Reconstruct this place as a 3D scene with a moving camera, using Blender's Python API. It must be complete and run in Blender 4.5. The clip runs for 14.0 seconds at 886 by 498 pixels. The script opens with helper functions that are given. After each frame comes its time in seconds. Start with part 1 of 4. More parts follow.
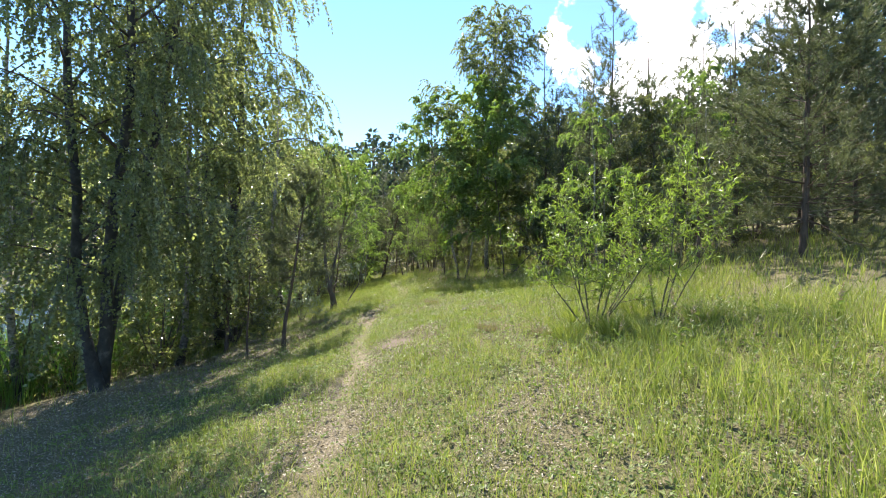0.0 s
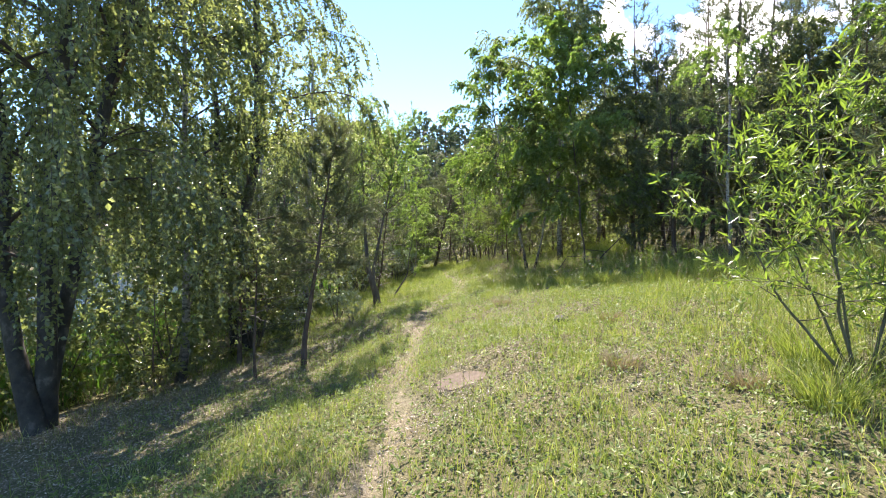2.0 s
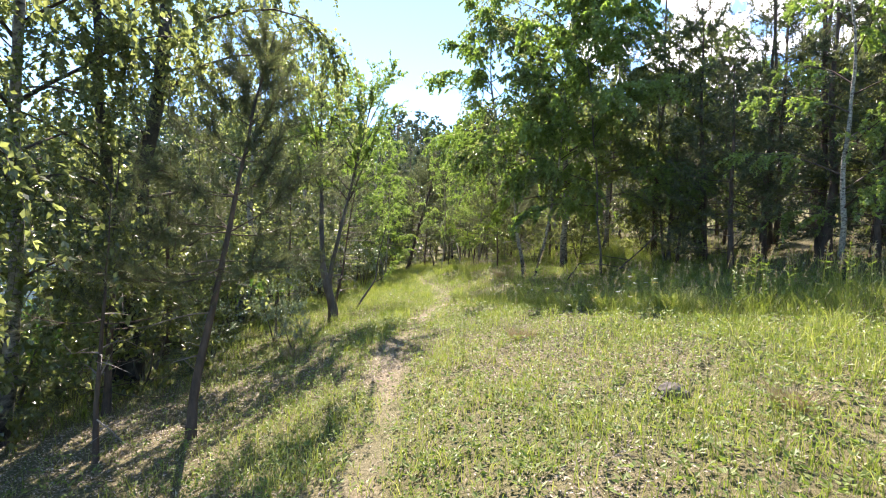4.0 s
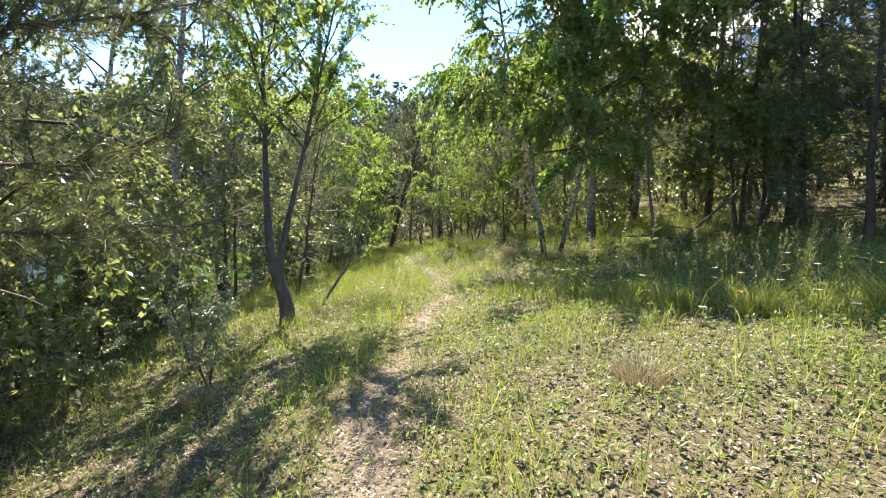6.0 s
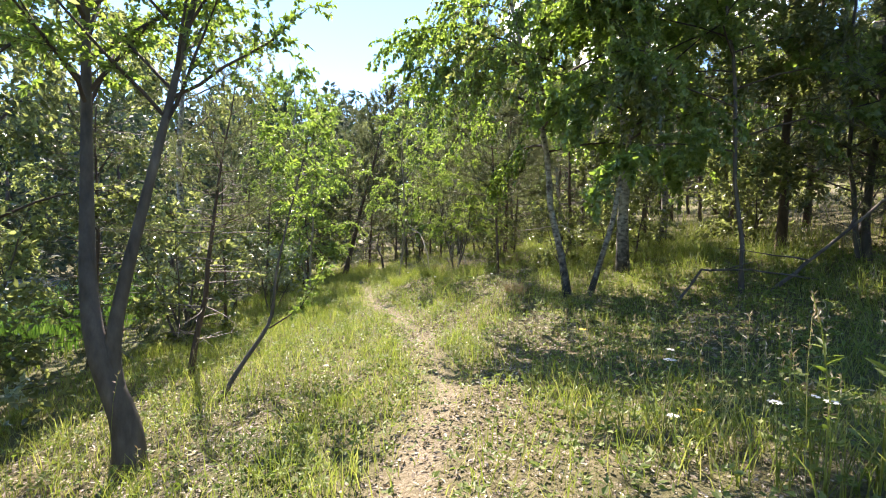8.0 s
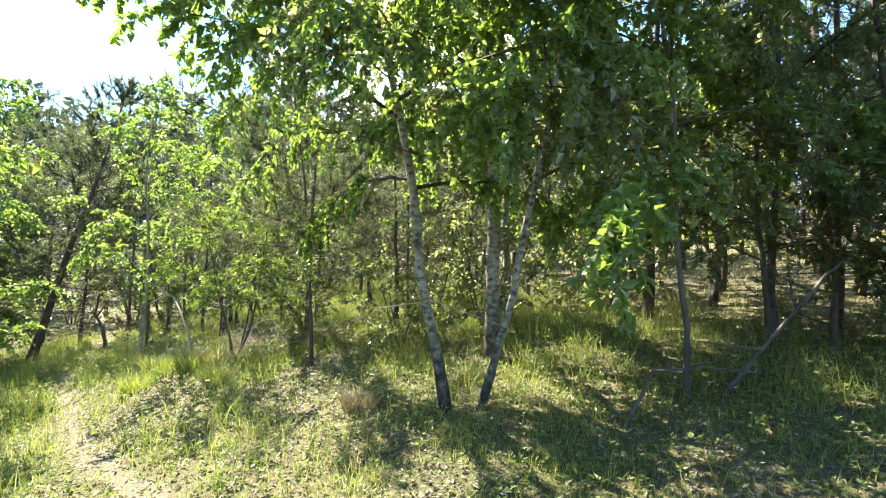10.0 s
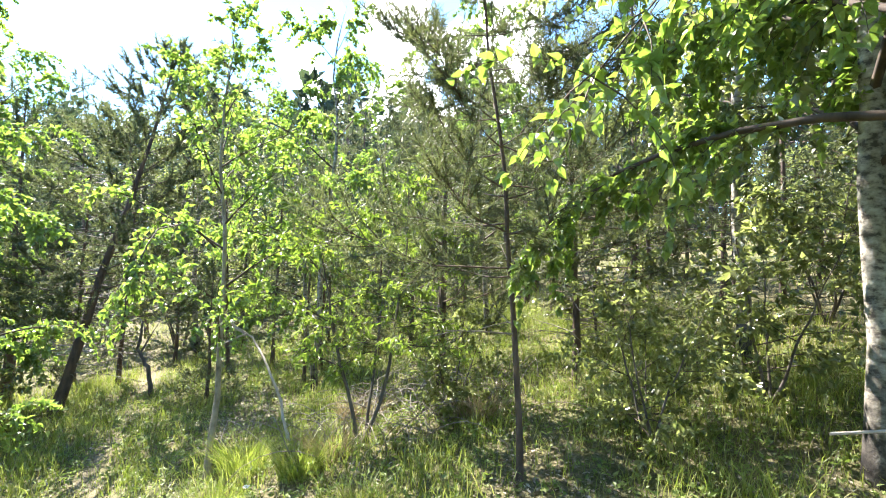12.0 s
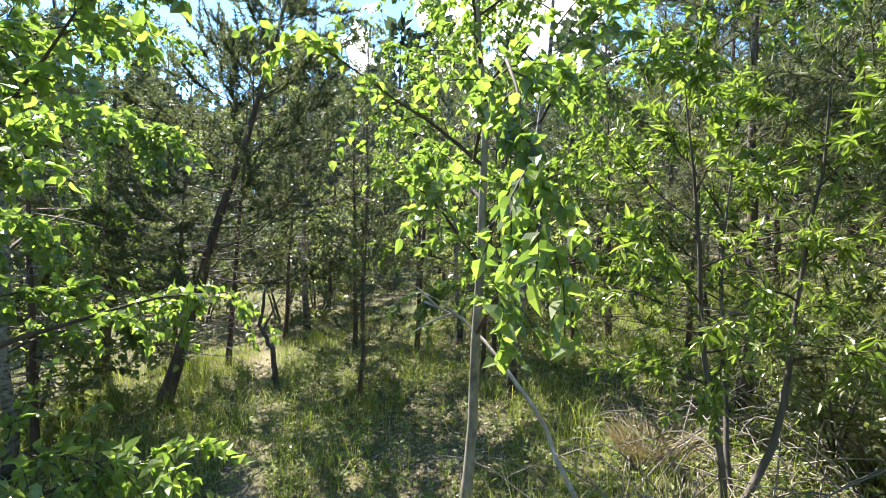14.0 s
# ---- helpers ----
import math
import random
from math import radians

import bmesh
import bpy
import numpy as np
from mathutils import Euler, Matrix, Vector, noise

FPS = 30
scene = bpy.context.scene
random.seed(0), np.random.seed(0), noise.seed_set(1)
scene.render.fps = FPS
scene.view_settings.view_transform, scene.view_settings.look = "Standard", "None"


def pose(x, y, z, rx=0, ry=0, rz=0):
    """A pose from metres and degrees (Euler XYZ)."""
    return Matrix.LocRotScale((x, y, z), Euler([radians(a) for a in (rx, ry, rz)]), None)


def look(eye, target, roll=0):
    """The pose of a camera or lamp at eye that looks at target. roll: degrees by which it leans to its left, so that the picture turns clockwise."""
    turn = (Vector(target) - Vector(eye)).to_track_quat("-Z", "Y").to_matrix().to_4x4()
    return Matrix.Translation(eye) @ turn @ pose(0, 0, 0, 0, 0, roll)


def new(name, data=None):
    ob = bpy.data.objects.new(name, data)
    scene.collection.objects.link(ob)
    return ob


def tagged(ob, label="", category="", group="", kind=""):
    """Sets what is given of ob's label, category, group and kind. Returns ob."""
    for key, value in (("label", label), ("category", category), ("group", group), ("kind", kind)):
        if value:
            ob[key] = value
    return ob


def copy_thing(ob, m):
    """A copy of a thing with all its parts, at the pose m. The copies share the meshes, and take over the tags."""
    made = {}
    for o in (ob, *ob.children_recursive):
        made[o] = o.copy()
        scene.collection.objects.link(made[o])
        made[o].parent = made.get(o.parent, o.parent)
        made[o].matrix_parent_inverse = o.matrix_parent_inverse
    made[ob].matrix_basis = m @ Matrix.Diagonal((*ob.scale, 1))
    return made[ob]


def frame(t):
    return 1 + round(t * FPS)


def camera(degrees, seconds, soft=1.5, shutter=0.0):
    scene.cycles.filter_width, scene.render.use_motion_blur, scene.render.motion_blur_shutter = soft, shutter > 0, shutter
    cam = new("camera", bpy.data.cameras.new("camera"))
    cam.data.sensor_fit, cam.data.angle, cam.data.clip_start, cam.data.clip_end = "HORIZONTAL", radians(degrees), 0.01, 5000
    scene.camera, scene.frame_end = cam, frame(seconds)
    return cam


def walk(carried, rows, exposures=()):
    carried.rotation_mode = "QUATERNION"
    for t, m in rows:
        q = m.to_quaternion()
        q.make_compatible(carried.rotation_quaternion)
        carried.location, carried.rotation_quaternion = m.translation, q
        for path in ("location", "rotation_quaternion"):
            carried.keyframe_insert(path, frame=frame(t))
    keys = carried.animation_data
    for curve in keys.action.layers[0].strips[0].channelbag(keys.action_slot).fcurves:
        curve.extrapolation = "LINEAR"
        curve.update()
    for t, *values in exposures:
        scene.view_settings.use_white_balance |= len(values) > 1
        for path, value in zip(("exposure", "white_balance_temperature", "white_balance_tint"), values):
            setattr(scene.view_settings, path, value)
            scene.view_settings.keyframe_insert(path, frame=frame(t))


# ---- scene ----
cam = camera(84.9, 14.0, soft=1.05)
PATH = [
    (0, (0.148, -0.185, 1.636), (0.107, 1.814, 1.611), -0.0),
    (0.5, (0.068, 0.612, 1.685), (-0.034, 2.61, 1.649), 0.7),
    (1, (-0.046, 1.358, 1.667), (-0.19, 3.352, 1.611), -0.8),
    (1.5, (-0.163, 2.078, 1.591), (-0.407, 4.062, 1.534), -0.6),
    (2, (-0.305, 2.797, 1.493), (-0.558, 4.779, 1.417), -0.6),
    (2.5, (-0.44, 3.568, 1.465), (-0.745, 5.542, 1.35), 1.0),
    (3, (-0.559, 4.289, 1.401), (-0.811, 6.27, 1.305), 3.4),
    (3.2, (-0.64, 4.614, 1.394), (-0.869, 6.599, 1.3), 3.1),
    (5.3, (-1.232, 7.618, 1.16), (-1.27, 9.617, 1.125), 2.2),
    (5.5, (-1.271, 7.938, 1.124), (-1.339, 9.935, 1.043), 1.5),
    (6, (-1.404, 8.667, 1.1), (-1.448, 10.66, 0.942), 0.9),
    (6.5, (-1.544, 9.463, 1.102), (-1.565, 11.456, 0.935), 0.1),
    (7, (-1.639, 10.173, 1.085), (-1.643, 12.171, 0.998), 0.7),
    (7.5, (-1.679, 10.981, 1.104), (-1.622, 12.979, 1.043), 0.7),
    (8, (-1.739, 11.718, 1.188), (-1.611, 13.711, 1.087), 0.7),
    (8.5, (-1.652, 12.49, 1.193), (-1.404, 14.471, 1.075), -0.9),
    (8.7, (-1.62, 12.821, 1.219), (-1.333, 14.797, 1.098), -1.5),
    (10.8, (-2.015, 15.664, 1.555), (-0.735, 17.189, 1.749), 2.1),
    (11, (-2.003, 16.043, 1.56), (-0.754, 17.599, 1.706), 1.6),
    (11.2, (-1.999, 16.384, 1.653), (-0.787, 17.972, 1.767), 1.3),
    (11.5, (-2.128, 16.769, 1.672), (-0.973, 18.399, 1.764), 0.4),
    (12, (-2.235, 17.599, 1.684), (-1.289, 19.358, 1.78), 0.9),
    (12.5, (-2.408, 18.157, 1.675), (-1.539, 19.955, 1.778), -0.3),
    (13, (-2.559, 18.818, 1.632), (-1.801, 20.667, 1.695), -0.4),
    (13.5, (-2.746, 19.402, 1.512), (-2.058, 21.28, 1.551), 2.0),
    (14, (-2.964, 20.058, 1.459), (-2.199, 21.906, 1.45), 1.9),
]
walk(cam, [(t, look(eye, target, roll)) for t, eye, target, roll in PATH],
     [(0, 1.46, 6550, 13), (2, 1.7, 6600, 18), (3, 1.85, 6650, 20), (6, 1.84, 6700, 22), (8.5, 1.9, 6700, 22), (11, 2.76, 6450, 11), (12.5, 2.58, 6300, 15), (13.5, 2.4, 6250, 16), (14, 2.04, 6300, 13)])
# ---- world, sun ----
SUN_AZ, SUN_EL = radians(-16), radians(49)      # azimuth from +y towards +x
SUN_DIR = Vector((math.sin(SUN_AZ) * math.cos(SUN_EL), math.cos(SUN_AZ) * math.cos(SUN_EL), math.sin(SUN_EL)))
world = bpy.data.worlds.new("sky")
scene.world = world
world.use_nodes = True
wn, wl = world.node_tree.nodes, world.node_tree.links
bg = wn["Background"]
sky = wn.new("ShaderNodeTexSky")
sky.sky_type, sky.sun_disc = "NISHITA", False
sky.sun_elevation, sky.sun_rotation = SUN_EL, SUN_AZ
sky.air_density, sky.dust_density, sky.ozone_density = 1.0, 0.0, 3.5
wc = wn.new("ShaderNodeTexCoord")


def cloud_mask(direction, inner, outer, scale, seed):
    """A ragged cumulus round one direction of the sky."""
    dot = wn.new("ShaderNodeVectorMath")
    dot.operation = "DOT_PRODUCT"
    dot.inputs[1].default_value = Vector(direction).normalized()
    wl.new(wc.outputs["Generated"], dot.inputs[0])
    shift = wn.new("ShaderNodeVectorMath")
    shift.inputs[1].default_value = (seed, seed * 2, 0)
    wl.new(wc.outputs["Generated"], shift.inputs[0])
    tex = wn.new("ShaderNodeTexNoise")
    tex.inputs["Scale"].default_value, tex.inputs["Detail"].default_value = scale, 6
    wl.new(shift.outputs[0], tex.inputs["Vector"])
    amt = wn.new("ShaderNodeMath")
    amt.operation = "MULTIPLY_ADD"
    amt.inputs[1].default_value = 0.16
    wl.new(tex.outputs["Fac"], amt.inputs[0])
    wl.new(dot.outputs["Value"], amt.inputs[2])
    edge = wn.new("ShaderNodeMapRange")
    edge.interpolation_type = "SMOOTHSTEP"
    edge.inputs[1].default_value, edge.inputs[2].default_value = math.cos(radians(outer)) + 0.08, math.cos(radians(inner)) + 0.08
    wl.new(amt.outputs[0], edge.inputs[0])
    return edge.outputs[0]


blue = wn.new("ShaderNodeMix")
blue.data_type, blue.blend_type = "RGBA", "MULTIPLY"
blue.inputs[0].default_value = 1
blue.inputs[7].default_value = (0.80, 0.97, 1.04, 1)
wl.new(sky.outputs[0], blue.inputs[6])
colour = blue.outputs[2]
for mask in (cloud_mask((0.42, 0.84, 0.37), 9, 13, 9, 3.0),):
    mix = wn.new("ShaderNodeMix")
    mix.data_type = "RGBA"
    mix.inputs[7].default_value = (16, 16, 16.4, 1)
    wl.new(mask, mix.inputs[0])
    wl.new(colour, mix.inputs[6])
    colour = mix.outputs[2]
wl.new(colour, bg.inputs[0])
bg.inputs[1].default_value = 0.115
sun = new("sun", bpy.data.lights.new("sun", "SUN"))
sun.data.energy, sun.data.angle, sun.data.color = 5.0, radians(0.55), (1.0, 0.93, 0.82)
sun.matrix_world = look(SUN_DIR * 60, (0, 0, 0))


# ---- materials ----
def material(name):
    m = bpy.data.materials.new(name)
    m.use_nodes = True
    return m, m.node_tree.nodes, m.node_tree.links, m.node_tree.nodes["Principled BSDF"]


def ramp(nodes, stops):
    r = nodes.new("ShaderNodeValToRGB")
    while len(r.color_ramp.elements) < len(stops):
        r.color_ramp.elements.new(0.5)
    for e, (p, c) in zip(r.color_ramp.elements, stops):
        e.position, e.color = p, (*c, 1)
    return r


def noise_node(nodes, links, vec, scale, detail=4, rough=0.6):
    n = nodes.new("ShaderNodeTexNoise")
    n.inputs["Scale"].default_value, n.inputs["Detail"].default_value, n.inputs["Roughness"].default_value = scale, detail, rough
    links.new(vec, n.inputs["Vector"])
    return n


def foliage(name, stops, through_tint, share=0.4, rough=0.45, gloss=0.5, patch=0.35):
    """Leaf or blade: its own shade a piece, patches a metre wide, and light that passes through."""
    m, n, l, b = material(name)
    geo = n.new("ShaderNodeNewGeometry")
    big = noise_node(n, l, geo.outputs["Position"], 0.9, 3)
    add = n.new("ShaderNodeMath")
    add.operation = "MULTIPLY_ADD"
    add.inputs[1].default_value = patch
    l.new(big.outputs["Fac"], add.inputs[0])
    scale = n.new("ShaderNodeMath")
    scale.operation = "MULTIPLY"
    scale.inputs[1].default_value = 1 - patch
    l.new(geo.outputs["Random Per Island"], scale.inputs[0])
    l.new(scale.outputs[0], add.inputs[2])
    r = ramp(n, stops)
    l.new(add.outputs[0], r.inputs[0])
    l.new(r.outputs[0], b.inputs["Base Color"])
    b.inputs["Roughness"].default_value, b.inputs["Specular IOR Level"].default_value = rough, gloss
    tint = n.new("ShaderNodeMix")
    tint.data_type, tint.blend_type = "RGBA", "MULTIPLY"
    tint.inputs[0].default_value = 1
    tint.inputs[7].default_value = (*through_tint, 1)
    l.new(r.outputs[0], tint.inputs[6])
    tr = n.new("ShaderNodeBsdfTranslucent")
    l.new(tint.outputs[2], tr.inputs[0])
    mix = n.new("ShaderNodeMixShader")
    mix.inputs[0].default_value = share
    l.new(b.outputs[0], mix.inputs[1])
    l.new(tr.outputs[0], mix.inputs[2])
    l.new(mix.outputs[0], n["Material Output"].inputs[0])
    return m


def bark(name, stops, scale, stretch, bump=0.5, rough=0.85):
    m, n, l, b = material(name)
    tc, mp = n.new("ShaderNodeTexCoord"), n.new("ShaderNodeMapping")
    mp.inputs["Scale"].default_value = stretch
    l.new(tc.outputs["Object"], mp.inputs[0])
    f = noise_node(n, l, mp.outputs[0], scale, 6, 0.65)
    r = ramp(n, stops)
    l.new(f.outputs["Fac"], r.inputs[0])
    l.new(r.outputs[0], b.inputs["Base Color"])
    b.inputs["Roughness"].default_value = rough
    bp = n.new("ShaderNodeBump")
    bp.inputs["Strength"].default_value, bp.inputs["Distance"].default_value = bump, 0.01
    l.new(f.outputs["Fac"], bp.inputs["Height"])
    l.new(bp.outputs[0], b.inputs["Normal"])
    return m


def birch_bark_material():
    """White bark with dark lying bands, black and cracked towards the foot."""
    m, n, l, b = material("birch_bark")
    tc, mp = n.new("ShaderNodeTexCoord"), n.new("ShaderNodeMapping")
    mp.inputs["Scale"].default_value = (10, 10, 16)
    l.new(tc.outputs["Object"], mp.inputs[0])
    f = noise_node(n, l, mp.outputs[0], 1.6, 5, 0.6)
    r = ramp(n, [(0.0, (0.03, 0.027, 0.024)), (0.38, (0.07, 0.06, 0.05)), (0.47, (0.24, 0.22, 0.18)), (0.62, (0.42, 0.39, 0.33)), (1.0, (0.60, 0.57, 0.50))])
    l.new(f.outputs["Fac"], r.inputs[0])
    crack = noise_node(n, l, tc.outputs["Object"], 9, 5, 0.7)
    dark = ramp(n, [(0.38, (0.012, 0.010, 0.009)), (0.55, (0.06, 0.052, 0.044)), (0.7, (0.22, 0.20, 0.17))])
    l.new(crack.outputs["Fac"], dark.inputs[0])
    sep = n.new("ShaderNodeSeparateXYZ")
    l.new(tc.outputs["Object"], sep.inputs[0])
    wob = n.new("ShaderNodeMath")
    wob.operation = "MULTIPLY_ADD"
    wob.inputs[1].default_value = 1.2
    l.new(crack.outputs["Fac"], wob.inputs[0])
    l.new(sep.outputs["Z"], wob.inputs[2])
    foot = n.new("ShaderNodeMapRange")
    foot.inputs[1].default_value, foot.inputs[2].default_value = 0.8, 1.55
    l.new(wob.outputs[0], foot.inputs[0])
    mix = n.new("ShaderNodeMix")
    mix.data_type = "RGBA"
    l.new(foot.outputs[0], mix.inputs[0])
    l.new(dark.outputs[0], mix.inputs[6])
    l.new(r.outputs[0], mix.inputs[7])
    l.new(mix.outputs[2], b.inputs["Base Color"])
    b.inputs["Roughness"].default_value = 0.7
    bp = n.new("ShaderNodeBump")
    bp.inputs["Strength"].default_value, bp.inputs["Distance"].default_value = 0.6, 0.012
    l.new(crack.outputs["Fac"], bp.inputs["Height"])
    l.new(bp.outputs[0], b.inputs["Normal"])
    return m


BIRCH_LEAF = foliage("birch_leaf", [(0.0, (0.10, 0.115, 0.06)), (0.6, (0.17, 0.187, 0.095)), (1.0, (0.29, 0.295, 0.18))], (1.8, 1.95, 1.0), 0.52, 0.27, 1.0)
YOUNG_LEAF = foliage("young_leaf", [(0.0, (0.11, 0.155, 0.05)), (0.6, (0.19, 0.24, 0.085)), (1.0, (0.30, 0.33, 0.14))], (1.65, 2.0, 0.7), 0.48, 0.33, 0.8)
WILLOW_LEAF = foliage("willow_leaf", [(0.0, (0.11, 0.15, 0.035)), (0.6, (0.19, 0.24, 0.055)), (1.0, (0.29, 0.32, 0.11))], (1.6, 1.9, 0.8), 0.42, 0.35, 0.6)
GREY_LEAF = foliage("grey_leaf", [(0.0, (0.12, 0.15, 0.09)), (0.6, (0.21, 0.24, 0.16)), (1.0, (0.36, 0.39, 0.30))], (1.2, 1.5, 0.8), 0.25, 0.32, 0.7)
PINE_NEEDLE = foliage("pine_needle", [(0.0, (0.065, 0.078, 0.047)), (0.6, (0.11, 0.125, 0.068)), (1.0, (0.18, 0.185, 0.11))], (1.5, 1.6, 0.95), 0.35, 0.5, 0.35)
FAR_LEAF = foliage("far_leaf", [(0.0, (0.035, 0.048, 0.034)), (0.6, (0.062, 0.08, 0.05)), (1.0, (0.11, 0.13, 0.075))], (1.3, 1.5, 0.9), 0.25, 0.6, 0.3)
GRASS = foliage("grass_blade", [(0.0, (0.105, 0.145, 0.028)), (0.45, (0.205, 0.25, 0.055)), (0.7, (0.32, 0.33, 0.11)), (1.0, (0.50, 0.44, 0.28))], (1.4, 1.55, 0.8), 0.40, 0.45, 0.45)
HERB = foliage("herb_leaf", [(0.0, (0.095, 0.135, 0.03)), (0.6, (0.175, 0.225, 0.06)), (1.0, (0.32, 0.335, 0.14))], (1.4, 1.6, 0.7), 0.35, 0.5, 0.35)
REED = foliage("reed_blade", [(0.0, (0.07, 0.14, 0.03)), (0.7, (0.13, 0.22, 0.05)), (1.0, (0.24, 0.28, 0.10))], (1.4, 1.6, 0.8), 0.35, 0.45, 0.4)
LITTER = foliage("dead_leaf", [(0.0, (0.10, 0.075, 0.05)), (0.5, (0.25, 0.20, 0.14)), (1.0, (0.52, 0.46, 0.36))], (1.1, 1.0, 0.8), 0.12, 0.6, 0.4, 0.15)
STRAW = foliage("straw", [(0.0, (0.20, 0.16, 0.09)), (0.6, (0.34, 0.28, 0.17)), (1.0, (0.52, 0.46, 0.32))], (1.1, 1.0, 0.8), 0.2, 0.6, 0.4, 0.2)
PETAL = foliage("petal_white", [(0.0, (0.7, 0.7, 0.66)), (1.0, (0.85, 0.85, 0.8))], (1.0, 1.0, 0.9), 0.25, 0.5, 0.4)
YELLOW = foliage("petal_yellow", [(0.0, (0.6, 0.42, 0.03)), (1.0, (0.75, 0.55, 0.05))], (1.0, 1.0, 0.8), 0.2, 0.5, 0.4)
BIRCH_BARK = birch_bark_material()
BIRCH_DARK = bark("birch_old_bark", [(0.3, (0.015, 0.013, 0.011)), (0.55, (0.055, 0.048, 0.04)), (0.8, (0.24, 0.22, 0.19))], 5, (1, 1, 0.8), 0.8)
TWIG_BARK = bark("twig_bark", [(0.3, (0.035, 0.024, 0.018)), (0.7, (0.11, 0.08, 0.06))], 12, (1, 1, 0.4), 0.3)
PINE_BARK = bark("pine_bark", [(0.3, (0.04, 0.028, 0.022)), (0.55, (0.11, 0.075, 0.055)), (0.8, (0.20, 0.13, 0.085))], 14, (1, 1, 0.3), 0.8)
GREY_BARK = bark("grey_bark", [(0.3, (0.05, 0.042, 0.036)), (0.6, (0.13, 0.11, 0.09)), (0.85, (0.24, 0.21, 0.18))], 10, (1, 1, 0.35), 0.7)
WILLOW_BARK = bark("willow_bark", [(0.3, (0.05, 0.05, 0.03)), (0.7, (0.16, 0.15, 0.09))], 12, (1, 1, 0.3), 0.4)
PALE_BARK = bark("pale_bark", [(0.3, (0.10, 0.085, 0.065)), (0.5, (0.26, 0.23, 0.18)), (0.8, (0.42, 0.39, 0.32))], 12, (1, 1, 0.6), 0.4)
DEAD_WOOD = bark("bleached_wood", [(0.3, (0.25, 0.19, 0.15)), (0.55, (0.45, 0.38, 0.32)), (0.8, (0.62, 0.56, 0.5))], 9, (1, 1, 0.25), 0.4)
DEAD_TWIG = bark("dead_twig", [(0.3, (0.12, 0.10, 0.085)), (0.7, (0.32, 0.28, 0.24))], 9, (1, 1, 0.3), 0.4)


def ground_material():
    """Soil under grass: moss and straw in patches, bare sandy soil where feet have worn it ('worn')."""
    m, n, l, b = material("meadow_soil")
    geo = n.new("ShaderNodeNewGeometry")
    fine = noise_node(n, l, geo.outputs["Position"], 38, 6, 0.7)
    mid = noise_node(n, l, geo.outputs["Position"], 4.5, 5, 0.6)
    grass = ramp(n, [(0.25, (0.058, 0.053, 0.026)), (0.5, (0.14, 0.125, 0.062)), (0.75, (0.31, 0.265, 0.17))])
    l.new(fine.outputs["Fac"], grass.inputs[0])
    broad = noise_node(n, l, geo.outputs["Position"], 0.55, 4)
    moss = ramp(n, [(0.25, (0.035, 0.045, 0.016)), (0.5, (0.085, 0.105, 0.034)), (0.75, (0.17, 0.185, 0.075))])
    l.new(fine.outputs["Fac"], moss.inputs[0])
    patch = n.new("ShaderNodeMapRange")
    patch.inputs[1].default_value, patch.inputs[2].default_value = 0.45, 0.75
    l.new(broad.outputs["Fac"], patch.inputs[0])
    turf = n.new("ShaderNodeMix")
    turf.data_type = "RGBA"
    l.new(patch.outputs[0], turf.inputs[0])
    l.new(grass.outputs[0], turf.inputs[6])
    l.new(moss.outputs[0], turf.inputs[7])
    soil = ramp(n, [(0.3, (0.15, 0.115, 0.075)), (0.5, (0.29, 0.235, 0.16)), (0.75, (0.46, 0.40, 0.30))])
    l.new(fine.outputs["Fac"], soil.inputs[0])
    at = n.new("ShaderNodeAttribute")
    at.attribute_name = "worn"
    add = n.new("ShaderNodeMath")
    add.operation = "MULTIPLY_ADD"
    add.inputs[1].default_value = 0.8
    l.new(mid.outputs["Fac"], add.inputs[0])
    l.new(at.outputs["Fac"], add.inputs[2])
    fac = n.new("ShaderNodeMapRange")
    fac.inputs[1].default_value, fac.inputs[2].default_value = 0.75, 1.5
    l.new(add.outputs[0], fac.inputs[0])
    mix = n.new("ShaderNodeMix")
    mix.data_type = "RGBA"
    l.new(fac.outputs[0], mix.inputs[0])
    l.new(turf.outputs[2], mix.inputs[6])
    l.new(soil.outputs[0], mix.inputs[7])
    l.new(mix.outputs[2], b.inputs["Base Color"])
    b.inputs["Roughness"].default_value = 0.95
    b.inputs["Specular IOR Level"].default_value = 0.2
    bp = n.new("ShaderNodeBump")
    bp.inputs["Strength"].default_value, bp.inputs["Distance"].default_value = 0.9, 0.03
    l.new(fine.outputs["Fac"], bp.inputs["Height"])
    l.new(bp.outputs[0], b.inputs["Normal"])
    return m


def water_material():
    m, n, l, b = material("lake_water")
    geo, mp = n.new("ShaderNodeNewGeometry"), n.new("ShaderNodeMapping")
    mp.inputs["Scale"].default_value = (1.0, 2.6, 1)
    l.new(geo.outputs["Position"], mp.inputs[0])
    f = noise_node(n, l, mp.outputs[0], 1.1, 4, 0.6)
    b.inputs["Base Color"].default_value = (0.05, 0.075, 0.085, 1)
    b.inputs["Roughness"].default_value = 0.08
    b.inputs["IOR"].default_value = 1.33
    bp = n.new("ShaderNodeBump")
    bp.inputs["Strength"].default_value, bp.inputs["Distance"].default_value = 0.5, 0.25
    l.new(f.outputs["Fac"], bp.inputs["Height"])
    l.new(bp.outputs[0], b.inputs["Normal"])
    return m


